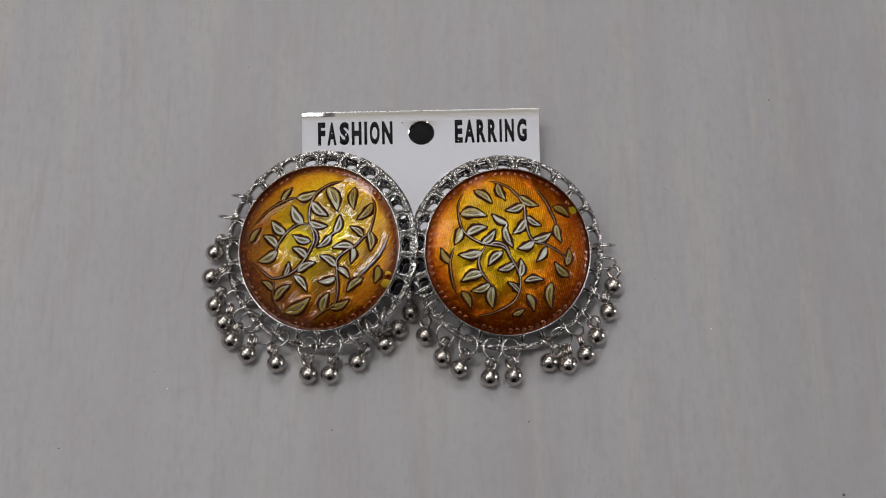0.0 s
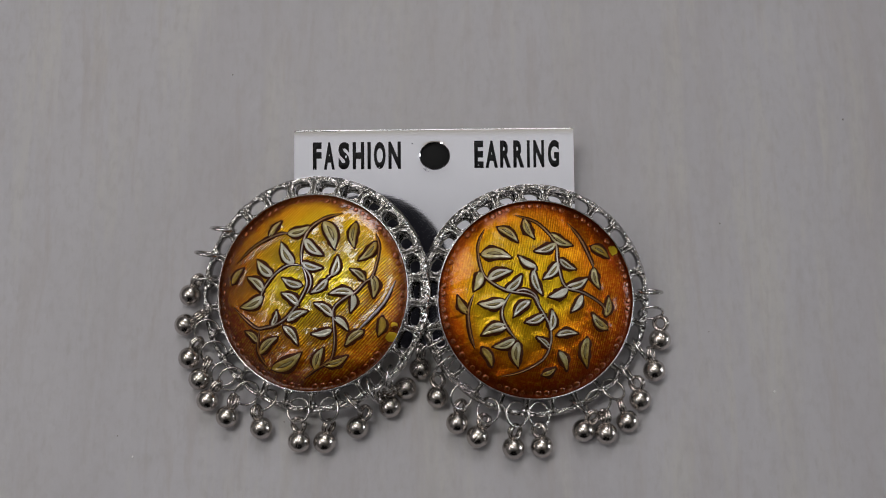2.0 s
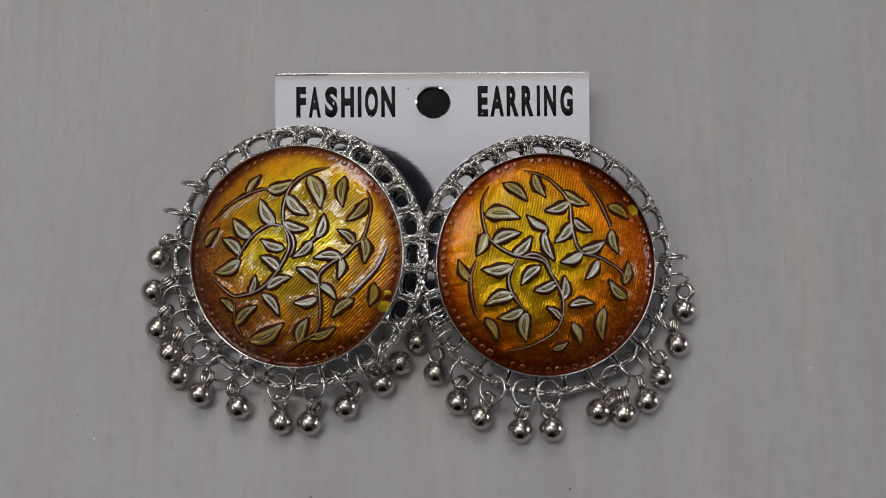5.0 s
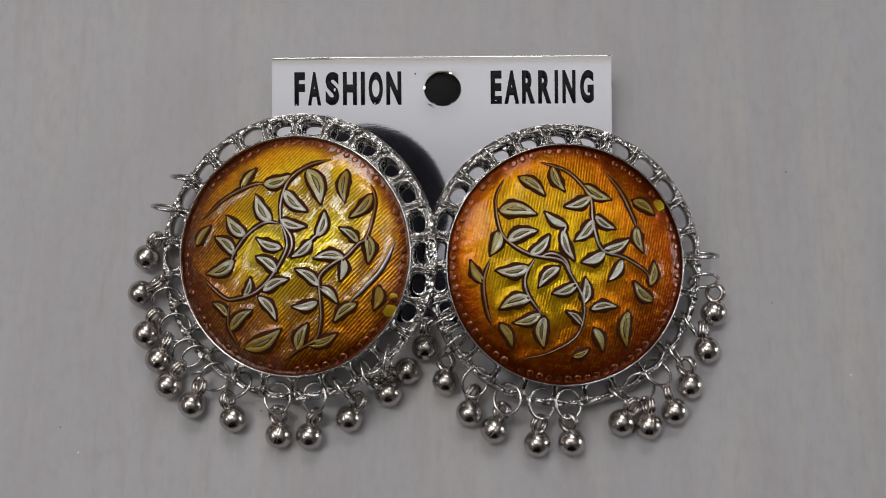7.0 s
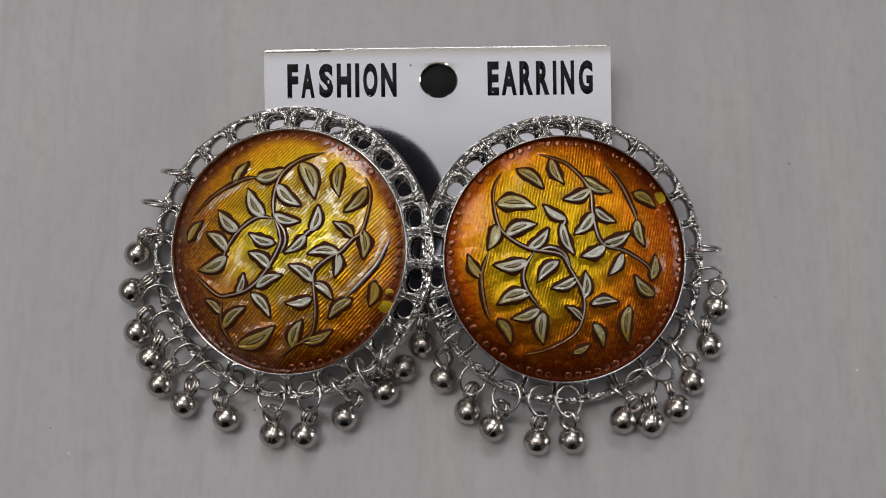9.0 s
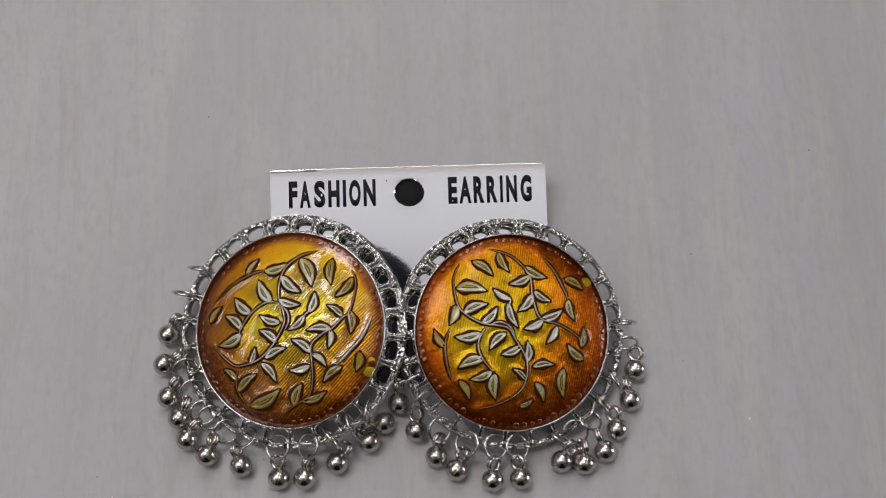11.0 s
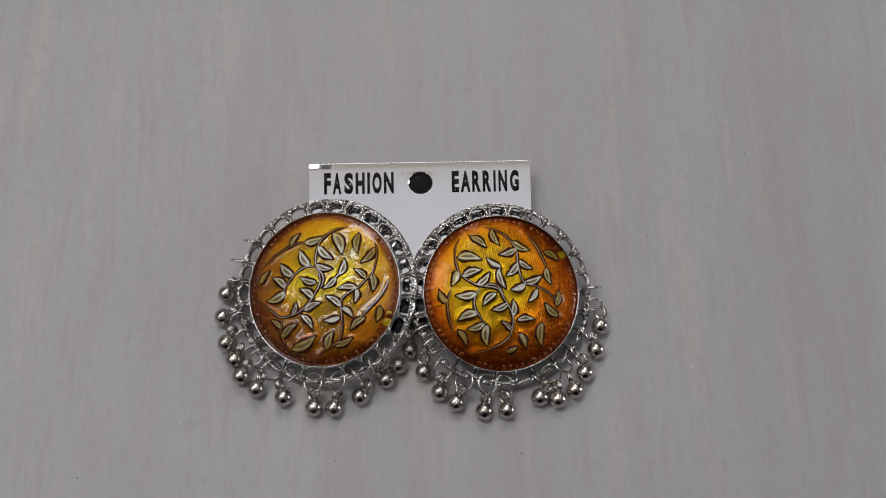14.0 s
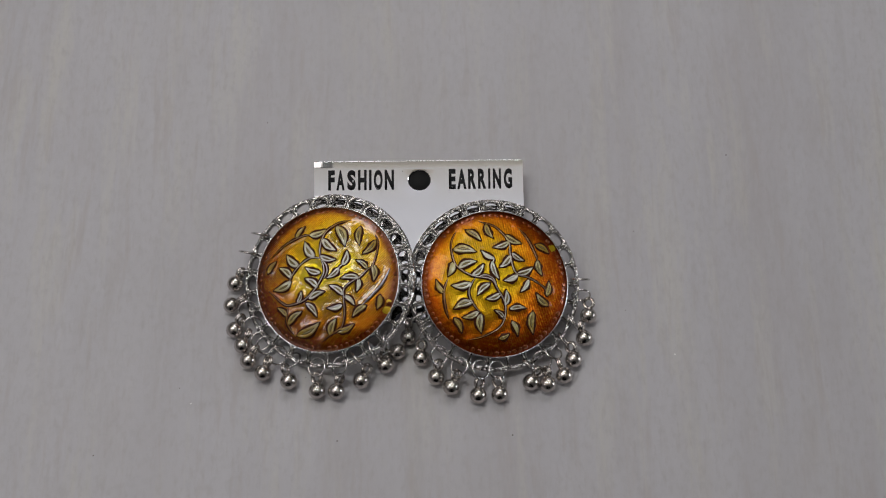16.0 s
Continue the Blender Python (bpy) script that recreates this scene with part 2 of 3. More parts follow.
DIFFUSER = batten_glow()
SPOT = glow("spot_diffuser", (1.0, 0.97, 0.97), 1.0)
DAY_SOFT = glow("soft_daylight_pane", (0.97, 0.98, 1.0), 0.3)
DAY = glow("daylight_pane", (0.85, 0.92, 1.0), 5.0)
BLACK = paint("matt_black_paint", (0.03, 0.03, 0.042), 0.7)
LEG = paint("table_leg_metal", (0.3, 0.3, 0.3), 0.4)


# ---- mesh helpers (millimetres) ----
class Shape:
    """Vertices and faces gathered for one mesh."""

    def __init__(self):
        self.v, self.f = [], []

    def add(self, verts, faces):
        k = len(self.v)
        self.v += [tuple(p) for p in verts]
        self.f += [tuple(i + k for i in f) for f in faces]
        return self

    def sweep(self, path, radius, sides=8, closed=False, squash=1.0):
        """A tube along a path; radius is a number or a function of the step."""
        path = [Vector(p) for p in path]
        n, rings = len(path), []
        side = None
        for i, p in enumerate(path):
            a = path[(i - 1) % n] if closed or i else p
            b = path[(i + 1) % n] if closed or i < n - 1 else p
            d = (b - a).normalized()
            if side is None:
                side = d.cross(Vector((0, 0, 1)) if abs(d.z) < 0.9 else Vector((1, 0, 0)))
            side = (side - d * side.dot(d)).normalized()
            up = d.cross(side) * squash
            r = radius(i) if callable(radius) else radius
            rings.append([p + (side * math.cos(t) + up * math.sin(t)) * r for t in (2 * math.pi * k / sides for k in range(sides))])
        verts = [q for ring in rings for q in ring]
        faces = []
        for i in range(n if closed else n - 1):
            j = (i + 1) % n
            for k in range(sides):
                m = (k + 1) % sides
                faces.append((i * sides + k, j * sides + k, j * sides + m, i * sides + m))
        if not closed:
            faces += [tuple(range(sides))[::-1], tuple((n - 1) * sides + k for k in range(sides))]
        return self.add(verts, faces)

    def box(self, x0, y0, z0, x1, y1, z1):
        v = [(x, y, z) for z in (z0, z1) for y in (y0, y1) for x in (x0, x1)]
        return self.add(v, [(0, 2, 3, 1), (4, 5, 7, 6), (0, 1, 5, 4), (2, 6, 7, 3), (0, 4, 6, 2), (1, 3, 7, 5)])

    def lathe(self, profile, steps=64):
        """A turned form from (radius, height) pairs."""
        v, f, n = [], [], len(profile)
        for i in range(steps):
            a = 2 * math.pi * i / steps
            v += [(r * math.cos(a), r * math.sin(a), z) for r, z in profile]
        for i in range(steps):
            j = (i + 1) % steps
            f += [(i * n + k, j * n + k, j * n + k + 1, i * n + k + 1) for k in range(n - 1)]
        return self.add(v, f)

    def mesh(self, name, material, scale=MM, smooth=True):
        me = bpy.data.meshes.new(name)
        me.from_pydata([(x * scale, y * scale, z * scale) for x, y, z in self.v], [], self.f)
        bm = bmesh.new()
        bm.from_mesh(me)
        bmesh.ops.remove_doubles(bm, verts=bm.verts, dist=1e-7)
        bmesh.ops.recalc_face_normals(bm, faces=bm.faces)
        for face in bm.faces:
            face.smooth = smooth
        bm.to_mesh(me)
        bm.free()
        me.materials.append(material)
        return me


def part(name, mesh, parent, label="", m=None):
    ob = new(name, mesh)
    ob.parent = parent
    if m is not None:
        ob.matrix_local = m
    return tagged(ob, label)


def circle(r, n=24, z=0.0):
    return [(r * math.cos(2 * math.pi * i / n), r * math.sin(2 * math.pi * i / n), z) for i in range(n)]


def smooth_path(pts, step=5):
    """A Catmull-Rom curve through a few guide points."""
    p = [Vector(pts[0])] + [Vector(q) for q in pts] + [Vector(pts[-1])]
    out = []
    for i in range(1, len(p) - 2):
        for k in range(step):
            t = k / step
            a, b, c, d = p[i - 1], p[i], p[i + 1], p[i + 2]
            out.append(0.5 * (2 * b + (c - a) * t + (2 * a - 5 * b + 4 * c - d) * t * t + (3 * b - a - 3 * c + d) * t ** 3))
    return out + [p[-2]]


# ---- room ----
def room():
    def wall(name, box, material):
        return tagged(new(name, Shape().box(*box).mesh(name, material, 1, False)), kind="structure")

    x0, x1, y0, y1, z0, z1 = -1.9, 1.7, -0.95, 1.6, -0.75, 1.78
    tagged(wall("floor", (x0 - 0.1, y0 - 0.1, z0 - 0.1, x1 + 0.1, y1 + 0.1, z0), FLOOR), "grey stone floor under the table", "floor")
    tagged(wall("ceiling", (x0 - 0.1, y0 - 0.1, z1, x1 + 0.1, y1 + 0.1, z1 + 0.1), CEILING), "plain off-white painted ceiling", "ceiling")
    # the south wall is opened onto an added black box
    d0, d1, top = -0.62, 0.55, 1.40
    s = Shape()
    s.box(x0 - 0.1, y0 - 0.1, z0, d0, y0, z1).box(d1, y0 - 0.1, z0, x1 + 0.1, y0, z1).box(d0, y0 - 0.1, top, d1, y0, z1)
    tagged(new("wall_south", s.mesh("wall_south", WALL, 1, False)), "plain warm beige wall with an added opening to a dark box", "wall", kind="structure")
    # unseen box, added so the metal mirrors something dark from the south
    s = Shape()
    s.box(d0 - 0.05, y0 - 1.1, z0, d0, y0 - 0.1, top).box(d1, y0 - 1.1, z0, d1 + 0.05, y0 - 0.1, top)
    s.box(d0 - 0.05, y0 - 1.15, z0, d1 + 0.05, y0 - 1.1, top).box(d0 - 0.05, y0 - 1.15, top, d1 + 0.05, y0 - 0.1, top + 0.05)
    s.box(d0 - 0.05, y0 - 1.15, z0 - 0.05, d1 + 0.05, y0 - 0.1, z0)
    tagged(new("dark_box_south", s.mesh("dark_box_south", REFLECT_DARK, 1, False)), "near-black box added behind the south opening to darken reflections", "passage", kind="structure")
    s = Shape()
    s.box(x0 - 0.1, y1, z0, -0.25, y1 + 0.1, z1).box(0.39, y1, z0, x1 + 0.1, y1 + 0.1, z1)
    s.box(-0.25, y1, z0, 0.39, y1 + 0.1, 1.00).box(-0.25, y1, 1.64, 0.39, y1 + 0.1, z1)
    tagged(new("wall_north", s.mesh("wall_north", WALL, 1, False)), "plain warm beige wall with a high square window", "wall", kind="structure")
    wide = tagged(new("window_2"), "square white framed window with soft daylight", "window", kind="structure")
    wide.location = (0.07, y1 + 0.05, 1.32)
    s = Shape()
    for a, b in ((-0.32, -0.28), (0.28, 0.32), (-0.02, 0.02)):
        s.box(a, -0.03, -0.32, b, 0.03, 0.32)
    for a, b in ((-0.32, -0.28), (0.28, 0.32)):
        s.box(-0.28, -0.03, a, 0.28, 0.03, b)
    part("window_frame", s.mesh("window_frame", FRAME, 1, False), wide)
    for a in (-0.28, 0.02):
        part("pane", Shape().box(a, 0, -0.28, a + 0.26, 0.006, 0.28).mesh("pane", DAY_SOFT, 1, False), wide)
    tagged(wall("wall_west", (x0 - 0.1, y0, z0, x0, y1, z1), WALL), "plain warm beige painted wall", "wall")
    # the east wall has one window opening
    s = Shape()
    wy0, wy1, wz0, wz1 = -0.25, 0.25, 0.19, 0.69
    s.box(x1, y0, z0, x1 + 0.1, wy0, z1).box(x1, wy1, z0, x1 + 0.1, y1, z1)
    s.box(x1, wy0, z0, x1 + 0.1, wy1, wz0).box(x1, wy0, wz1, x1 + 0.1, wy1, z1)
    tagged(new("wall_east", s.mesh("wall_east", WALL, 1, False)), "plain warm beige wall with a window", "wall", kind="structure")
    window = tagged(new("window_1"), "white framed window with bright daylight", "window", kind="structure")
    window.location = (x1 + 0.05, 0.0, 0.44)
    s = Shape()
    for a, b in ((-0.25, -0.22), (0.22, 0.25), (-0.01, 0.01)):
        s.box(-0.03, a, -0.25, 0.03, b, 0.25)
    for a, b in ((-0.25, -0.22), (0.22, 0.25)):
        s.box(-0.03, -0.22, a, 0.03, 0.22, b)
    part("window_frame", s.mesh("window_frame", FRAME, 1, False), window)
    pane = Shape().box(0.0, -0.22, -0.22, 0.006, -0.01, 0.22).mesh("pane", DAY, 1, False)
    part("pane", pane, window)
    part("pane", pane, window, m=pose(0, 0.23, 0))


def ceiling_light(name, label, x, y, w, d, diffuser, turn=0):
    """A shallow framed light under the ceiling."""
    lamp = tagged(new(name), label, "lamp")
    lamp.matrix_world = pose(x, y, 1.78, 0, 0, turn)
    s = Shape()
    s.box(-w - 0.02, -d - 0.02, -0.04, w + 0.02, -d, 0).box(-w - 0.02, d, -0.04, w + 0.02, d + 0.02, 0)
    s.box(-w - 0.02, -d, -0.04, -w, d, 0).box(w, -d, -0.04, w + 0.02, d, 0)
    part("frame", s.mesh("frame", FRAME, 1, False), lamp)
    part("diffuser", Shape().box(-w, -d, -0.03, w, d, -0.02).mesh("diffuser", diffuser, 1, False), lamp)


def camera_reflection_dark():
    """An added black shape under the ceiling, with a round head at its north end."""
    box = tagged(new("camera_reflection_dark"), "matt black round-headed shape standing in for the camera's reflection", "projector")
    # stands in for the camera's dark reflection in the foil card
    box.matrix_world = pose(-0.118, -0.245, 1.70)
    part("head", Shape().lathe([(0.001, 0.05), (0.12, 0.05), (0.128, 0.02), (0.13, -0.02), (0.118, -0.028), (0.06, -0.034), (0.001, -0.036)], 64).mesh("head", BLACK, 1), box)
    bm = bmesh.new()
    bmesh.ops.create_cube(bm, size=1, matrix=Matrix.LocRotScale((0.03, -0.34, 0.01), None, (0.34, 0.5, 0.07)))
    bmesh.ops.bevel(bm, geom=bm.edges[:], offset=0.02, segments=3, affect="EDGES")
    me = bpy.data.meshes.new("body")
    bm.to_mesh(me)
    bm.free()
    me.materials.append(BLACK)
    part("body", me, box)
    part("mount", Shape().lathe([(0.001, 0.04), (0.02, 0.04), (0.02, 0.08), (0.001, 0.08)], 16).mesh("mount", BLACK, 1), box, "", pose(0, -0.3, 0))


def table():
    top = tagged(new("table"), "pale wood-grain laminate table with a matt top", "table")
    top.matrix_world = pose(0, -0.150, -0.75, 0, 0, TURN)
    bm = bmesh.new()
    bmesh.ops.create_cube(bm, size=1, matrix=Matrix.LocRotScale((0, 0.2, 0.735), None, (1.3, 1.2, 0.03)))
    bmesh.ops.bevel(bm, geom=bm.edges[:], offset=0.003, segments=2, affect="EDGES")
    me = bpy.data.meshes.new("tabletop")
    bm.to_mesh(me)
    bm.free()
    me.materials.append(LAMINATE)
    part("tabletop", me, top)
    leg = Shape().box(-0.02, -0.02, 0, 0.02, 0.02, 0.72).mesh("leg", LEG, 1, False)
    for x in (-0.6, 0.6):
        for y in (-0.35, 0.75):
            part("leg", leg, top, m=pose(x, y, 0))


# ---- card ----
def letter(char, x0, x1, y0, y1):
    """A printed letter squeezed into its box, in millimetres on the card."""
    curve = bpy.data.curves.new(char, "FONT")
    curve.body, curve.size, curve.offset, curve.resolution_u = char, 1.0, 0.05, 4
    ob = new("letter", curve)
    deps = bpy.context.evaluated_depsgraph_get()
    me = bpy.data.meshes.new_from_object(ob.evaluated_get(deps))
    bpy.data.objects.remove(ob)
    xs, ys = [v.co.x for v in me.vertices], [v.co.y for v in me.vertices]
    for v in me.vertices:
        u, w = (v.co.x - min(xs)) / (max(xs) - min(xs)), (v.co.y - min(ys)) / (max(ys) - min(ys))
        v.co = (MM * (x0 + u * (x1 - x0)), MM * (y0 + w * (y1 - y0)), 0)
    bm = bmesh.new()
    bm.from_mesh(me)
    up = bmesh.ops.extrude_face_region(bm, geom=bm.faces[:])
    bmesh.ops.translate(bm, vec=(0, 0, 0.00005), verts=[g for g in up["geom"] if isinstance(g, bmesh.types.BMVert)])
    bmesh.ops.recalc_face_normals(bm, faces=bm.faces)
    bm.to_mesh(me)
    bm.free()
    me.materials.clear()
    me.materials.append(INK)
    return me


def display_card():
    card = tagged(new("earring_card"), "silver foil display card with black lettering and punched hole", "card")
    card.matrix_world = pose(0, 0.007, 0.0085, 10)
    x0, x1, y0, y1, hx, hy, hr, th = CARD
    # sheet with a round hole: quads between the hole's edge and the outline
    bend, top = y1 - 2.0, y1
    y1 = bend
    corners = [math.atan2(y - hy, x - hx) for x, y in ((x1, y1), (x0, y1), (x0, y0), (x1, y0))]
    angles = sorted([math.atan2(math.sin(2 * math.pi * i / 72), math.cos(2 * math.pi * i / 72)) for i in range(72)] + corners)
    n, verts, faces = len(angles), [], []
    for a in angles:
        c, s = math.cos(a), math.sin(a)
        reach = min((x1 - hx) / c if c > 1e-9 else (x0 - hx) / min(c, -1e-9), (y1 - hy) / s if s > 1e-9 else (y0 - hy) / min(s, -1e-9))
        wide = min(3.0, reach - hr - 0.5)
        burr = [(hr + 0.18 + wide * f, 0.03 * (1 - f) ** 2, 0.915 + 0.085 * f) for f in (1, 0.7, 0.45, 0.2, 0)]
        for r, z, flat in ((reach, -th, 1), (reach, 0, 1), (reach - 0.05, 0, 1), *burr, (hr, -0.12, 0.915), (hr, -th, 0.915)):
            verts.append((hx + r * c, hy + r * s * flat, z))
    for i in range(n):
        j = (i + 1) % n
        faces += [(i * 10 + k, j * 10 + k, j * 10 + (k + 1) % 10, i * 10 + (k + 1) % 10) for k in range(10)]
    part("sheet", Shape().add(verts, faces).mesh("sheet", FOIL, MM, False), card)
    rows = [(bend + (top - bend) * i / 10, -0.04 * (i / 10) ** 2) for i in range(11)]
    cols = [x0 + (x1 - x0) * k / 24 for k in range(25)]
    strip = Shape().add([(x, y, z) for y, z in rows for x in cols], [(i * 25 + k, i * 25 + k + 1, i * 25 + k + 26, i * 25 + k + 25) for i in range(10) for k in range(24)])
    strip.add([(x, y, z - th) for y, z in rows for x in cols], [(i * 25 + k, i * 25 + k + 25, i * 25 + k + 26, i * 25 + k + 1) for i in range(10) for k in range(24)])
    part("bent_edge", strip.mesh("bent_edge", FOIL), card, "slightly rolled upper edge of the foil")
    y1 = top
    # rounded lip along the upper edge
    lip = Shape().sweep([(x0 + (x1 - x0) * i / 90, y1 + 0.05 + 0.04 * noise.noise((i * 0.6, 1, 2)), -0.22 + 0.03 * noise.noise((i * 0.5, 5, 2))) for i in range(91)], lambda i: 0.23 - 0.06 * i / 90 + 0.07 * noise.noise((i * 0.9, 3, 7)), 8, False, 0.8)
    part("edge_lip", lip.mesh("edge_lip", FOIL), card, "bright sheared foil edge")
    for word, spans in (("FASHION", WORD_A), ("EARRING", WORD_B)):
        for char, (a, b) in zip(word, spans):
            swell = 0.02 if char == "I" else 0.13
            part("letter", letter(char, a - swell, b + swell, *LETTER_Y), card, "black printed letter", pose(0, 0, 0.00002))
    # added black backing stands for the dark seen through the hole
    pad = Shape().lathe([(0, -0.6), (4.4, -0.6), (4.4, -5.0), (0, -5.0)], 32)
    part("hole_backing", pad.mesh("hole_backing", HOLE_BLACK), card, "black backing added to keep the hole dark", pose(hx * MM, hy * MM, 0))
    for x, y, w, h in CHIPS:
        chip = Shape().add([(x + w * (1 + 0.4 * noise.noise((k, x, y))) * math.cos(k * 0.7854), y + h * (1 + 0.4 * noise.noise((k, y, x))) * math.sin(k * 0.7854), 0.085) for k in range(8)], [tuple(range(8))])
        part("ink_chip", chip.mesh("ink_chip", FOIL), card, "bare foil where the ink has flaked")
    part("ink_dot", Shape().lathe([(0, 0.03), (0.13, 0.03), (0.15, 0)], 12).mesh("ink_dot", INK), card, "", pose(*DOT))
    return card


# ---- earrings ----
R_RIM, R_OUT, DOME, BAYS = 20.3, 24.1, 3.7, 26


def dome_z(x, y):
    return DOME * max(0.0, 1 - (x * x + y * y) / R_RIM ** 2)


def leaf_axis(x, y, length, heading, width, bend):
    """Where a point of the leaf lies, and half its width, by the share of its length."""
    ca, sa = math.cos(radians(heading)), math.sin(radians(heading))

    def at(t, w):
        u = t * length
        w += bend * length * (0.15 * math.sin(math.pi * min(1, max(0, t))) - 0.22 * max(0, t - 0.55) ** 1.5)
        return x + u * ca - w * sa, y + u * sa + w * ca

    def half(t):
        t = min(1, max(0, t))
        return 0.405 * width * length * math.sin(math.pi * t ** 0.78) ** 0.74 * (1.01 - 0.2 * t)

    return at, half


def leaf_parts(dome, x, y, length, heading, width, bend):
    """One raised leaf with its dark border and a slit of yellow enamel down the middle."""
    at, half = leaf_axis(x, y, length, heading, width, bend)

    def blade(t0, t1, lifts, shape):
        n, m, v = 14, len(lifts), []
        for i in range(n + 1):
            t = t0 + (t1 - t0) * (0.5 - 0.5 * math.cos(math.pi * i / n))
            for k, z in lifts:
                px, py = at(t, shape(t) * k)
                v.append((px, py, dome_z(px, py) + z))
        f = [(i * m + k, (i + 1) * m + k, (i + 1) * m + k + 1, i * m + k + 1) for i in range(n) for k in range(m - 1)]
        f += [tuple(range(m)), tuple(range(n * m, n * m + m))[::-1]]
        return Shape().add(v, f)

    def rough_edge(t):
        lie = min(1, max(0, (t + over) / (1 + 2 * over)))
        return half(t) + 0.70 * math.sin(math.pi * lie) ** 0.36 * (1 + 0.5 * noise.noise((t * 4, x, y)))

    over = 0.5 / length
    border = blade(-over, 1 + over, ((-1, 0.05), (-0.92, 0.3), (0, 0.34), (0.92, 0.3), (1, 0.05)), rough_edge)
    part("leaf_border", border.mesh("leaf_border", BROWN), dome)
    body = blade(0, 1, ((-1, 0.2), (-0.9, 0.5), (-0.7, 0.6), (-0.3, 0.42), (0.3, 0.42), (0.7, 0.6), (0.9, 0.5), (1, 0.2)), lambda t: half(t) + 0.03)
    part("leaf", body.mesh("leaf", LEAF), dome)
    if bend > 0 and length < 4.2:
        return

    def slit(t):
        return 0.03 + 0.13 * width * length * math.sin(math.pi * min(1, max(0, (t - 0.2) / 0.5))) ** 0.8

    part("slit_border", blade(0.18, 0.74, ((-1, 0.3), (-0.6, 0.49), (0.6, 0.49), (1, 0.3)), lambda t: slit(t) + 0.09).mesh("slit_border", BROWN), dome)
    part("leaf_vein", blade(0.22, 0.68, ((-1, 0.3), (-0.5, 0.52), (0.5, 0.52), (1, 0.3)), slit).mesh("leaf_vein", VEIN), dome)


def stem_parts(dome, pts, r=0.17, metal=None):
    path = [(p.x, p.y, dome_z(p.x, p.y) + 0.4) for p in smooth_path([(a, b, 0) for a, b in pts])]
    n = len(path)
    part("stem_border", Shape().sweep([(a, b, c - 0.16) for a, b, c in path], lambda i: (0.62 - 0.22 * abs(2 * i / n - 1)) * min(1, 0.25 + 0.25 * min(i, n - 1 - i)) * (1 + 0.25 * noise.noise((i * 0.4, pts[0][0], 1))), 6, False, 0.4).mesh("stem_border", BROWN), dome)
    part("stem", Shape().sweep(path, lambda i: r * (1 - 0.5 * abs(2 * i / n - 1) ** 3) * min(1, 0.2 + 0.3 * min(i, n - 1 - i)) * (1 + 0.25 * noise.noise((i * 0.5, pts[0][1], 5))), 6).mesh("stem", metal or STEM), dome)


def enamel_surface(vines, sprigs):
    """The domed enamel, drawn up a little against every leaf and stem and against the rim."""
    spots = []
    for pts in vines:
        spots += [(p.x, p.y, 0.5) for p in smooth_path([(a, b, 0) for a, b in pts])]
    for sprig in sprigs:
        for i, (x, y, length, heading, width) in enumerate(sprig):
            at, half = leaf_axis(x, y, length, heading, width, (-1) ** i * 0.5)
            spots += [(*at(k / 9, 0), half(k / 9) + 0.3) for k in range(10)]
    sx, sy, sh = np.array(spots).T
    rings, steps = 100, 264
    rr = np.repeat(R_RIM * (np.arange(1, rings + 1) / rings), steps)
    aa = np.tile(2 * np.pi * np.arange(steps) / steps, rings)
    px, py = rr * np.cos(aa), rr * np.sin(aa)
    gap = np.full(len(px), 99.0)
    for x, y, h in zip(sx, sy, sh):
        gap = np.minimum(gap, np.hypot(px - x, py - y) - h)
    gap = np.maximum(gap, 0)
    pz = DOME * (1 - (rr / R_RIM) ** 2) + 0.25 * np.exp(-(gap / 0.75) ** 1.5) - 0.4 * np.clip((rr - 17.4) / 2.9, 0, 1) ** 2
    pz += 0.035 * np.sin(px * 1.3 + np.sin(py * 0.9) * 2) * np.sin(py * 1.1 + 1.0)
    s = Shape()
    verts = [(0, 0, float(pz[:steps].mean()))] + [(float(a), float(b), float(c)) for a, b, c in zip(px, py, pz)]
    faces = [(0, k + 1, (k + 1) % steps + 1) for k in range(steps)]
    for i in range(rings - 1):
        b = 1 + i * steps
        faces += [(b + k, b + steps + k, b + steps + (k + 1) % steps, b + (k + 1) % steps) for k in range(steps)]
    return s.add(verts, faces)


def ring_mesh(r, tube, n=28, sides=8):
    return Shape().sweep(circle(r, n), tube, sides, True)


BELL = 2.3
bell_mesh = Shape()
bell_mesh.lathe([(0.001, BELL)] + [(BELL * math.sin(math.pi * i / 24), BELL * math.cos(math.pi * i / 24)) for i in range(1, 12)]
                + [(BELL * 0.999, 0.10), (BELL * 0.985, 0.03), (BELL * 0.985, -0.03), (BELL * 0.999, -0.10)]
                + [(BELL * math.sin(math.pi * i / 24), BELL * math.cos(math.pi * i / 24)) for i in range(13, 24)] + [(0.001, -BELL)], 32)
BELL_MESH = bell_mesh.mesh("bell", NICKEL)
LOOP_MESH = Shape().sweep([(1.34 * math.cos(a), 1.34 * math.sin(a), 0.42 * math.cos(a / 4)) for a in (4 * math.pi * i / 40 for i in range(40))], 0.43, 8).mesh("loop", NICKEL)
JUMP_MESH = ring_mesh(2.55, 0.29, 32, 8).mesh("jump_ring", WIRE)
BEADS = [Shape().lathe([(0.001, h - 0.05), (0.24, h), (0.5, h - 0.05), (w, 0.03), (w + 0.06, -0.2)], 10).mesh("bead", BEAD) for w, h in ((0.7, 0.25), (0.6, 0.3), (0.76, 0.2), (0.64, 0.22), (0.72, 0.3))]


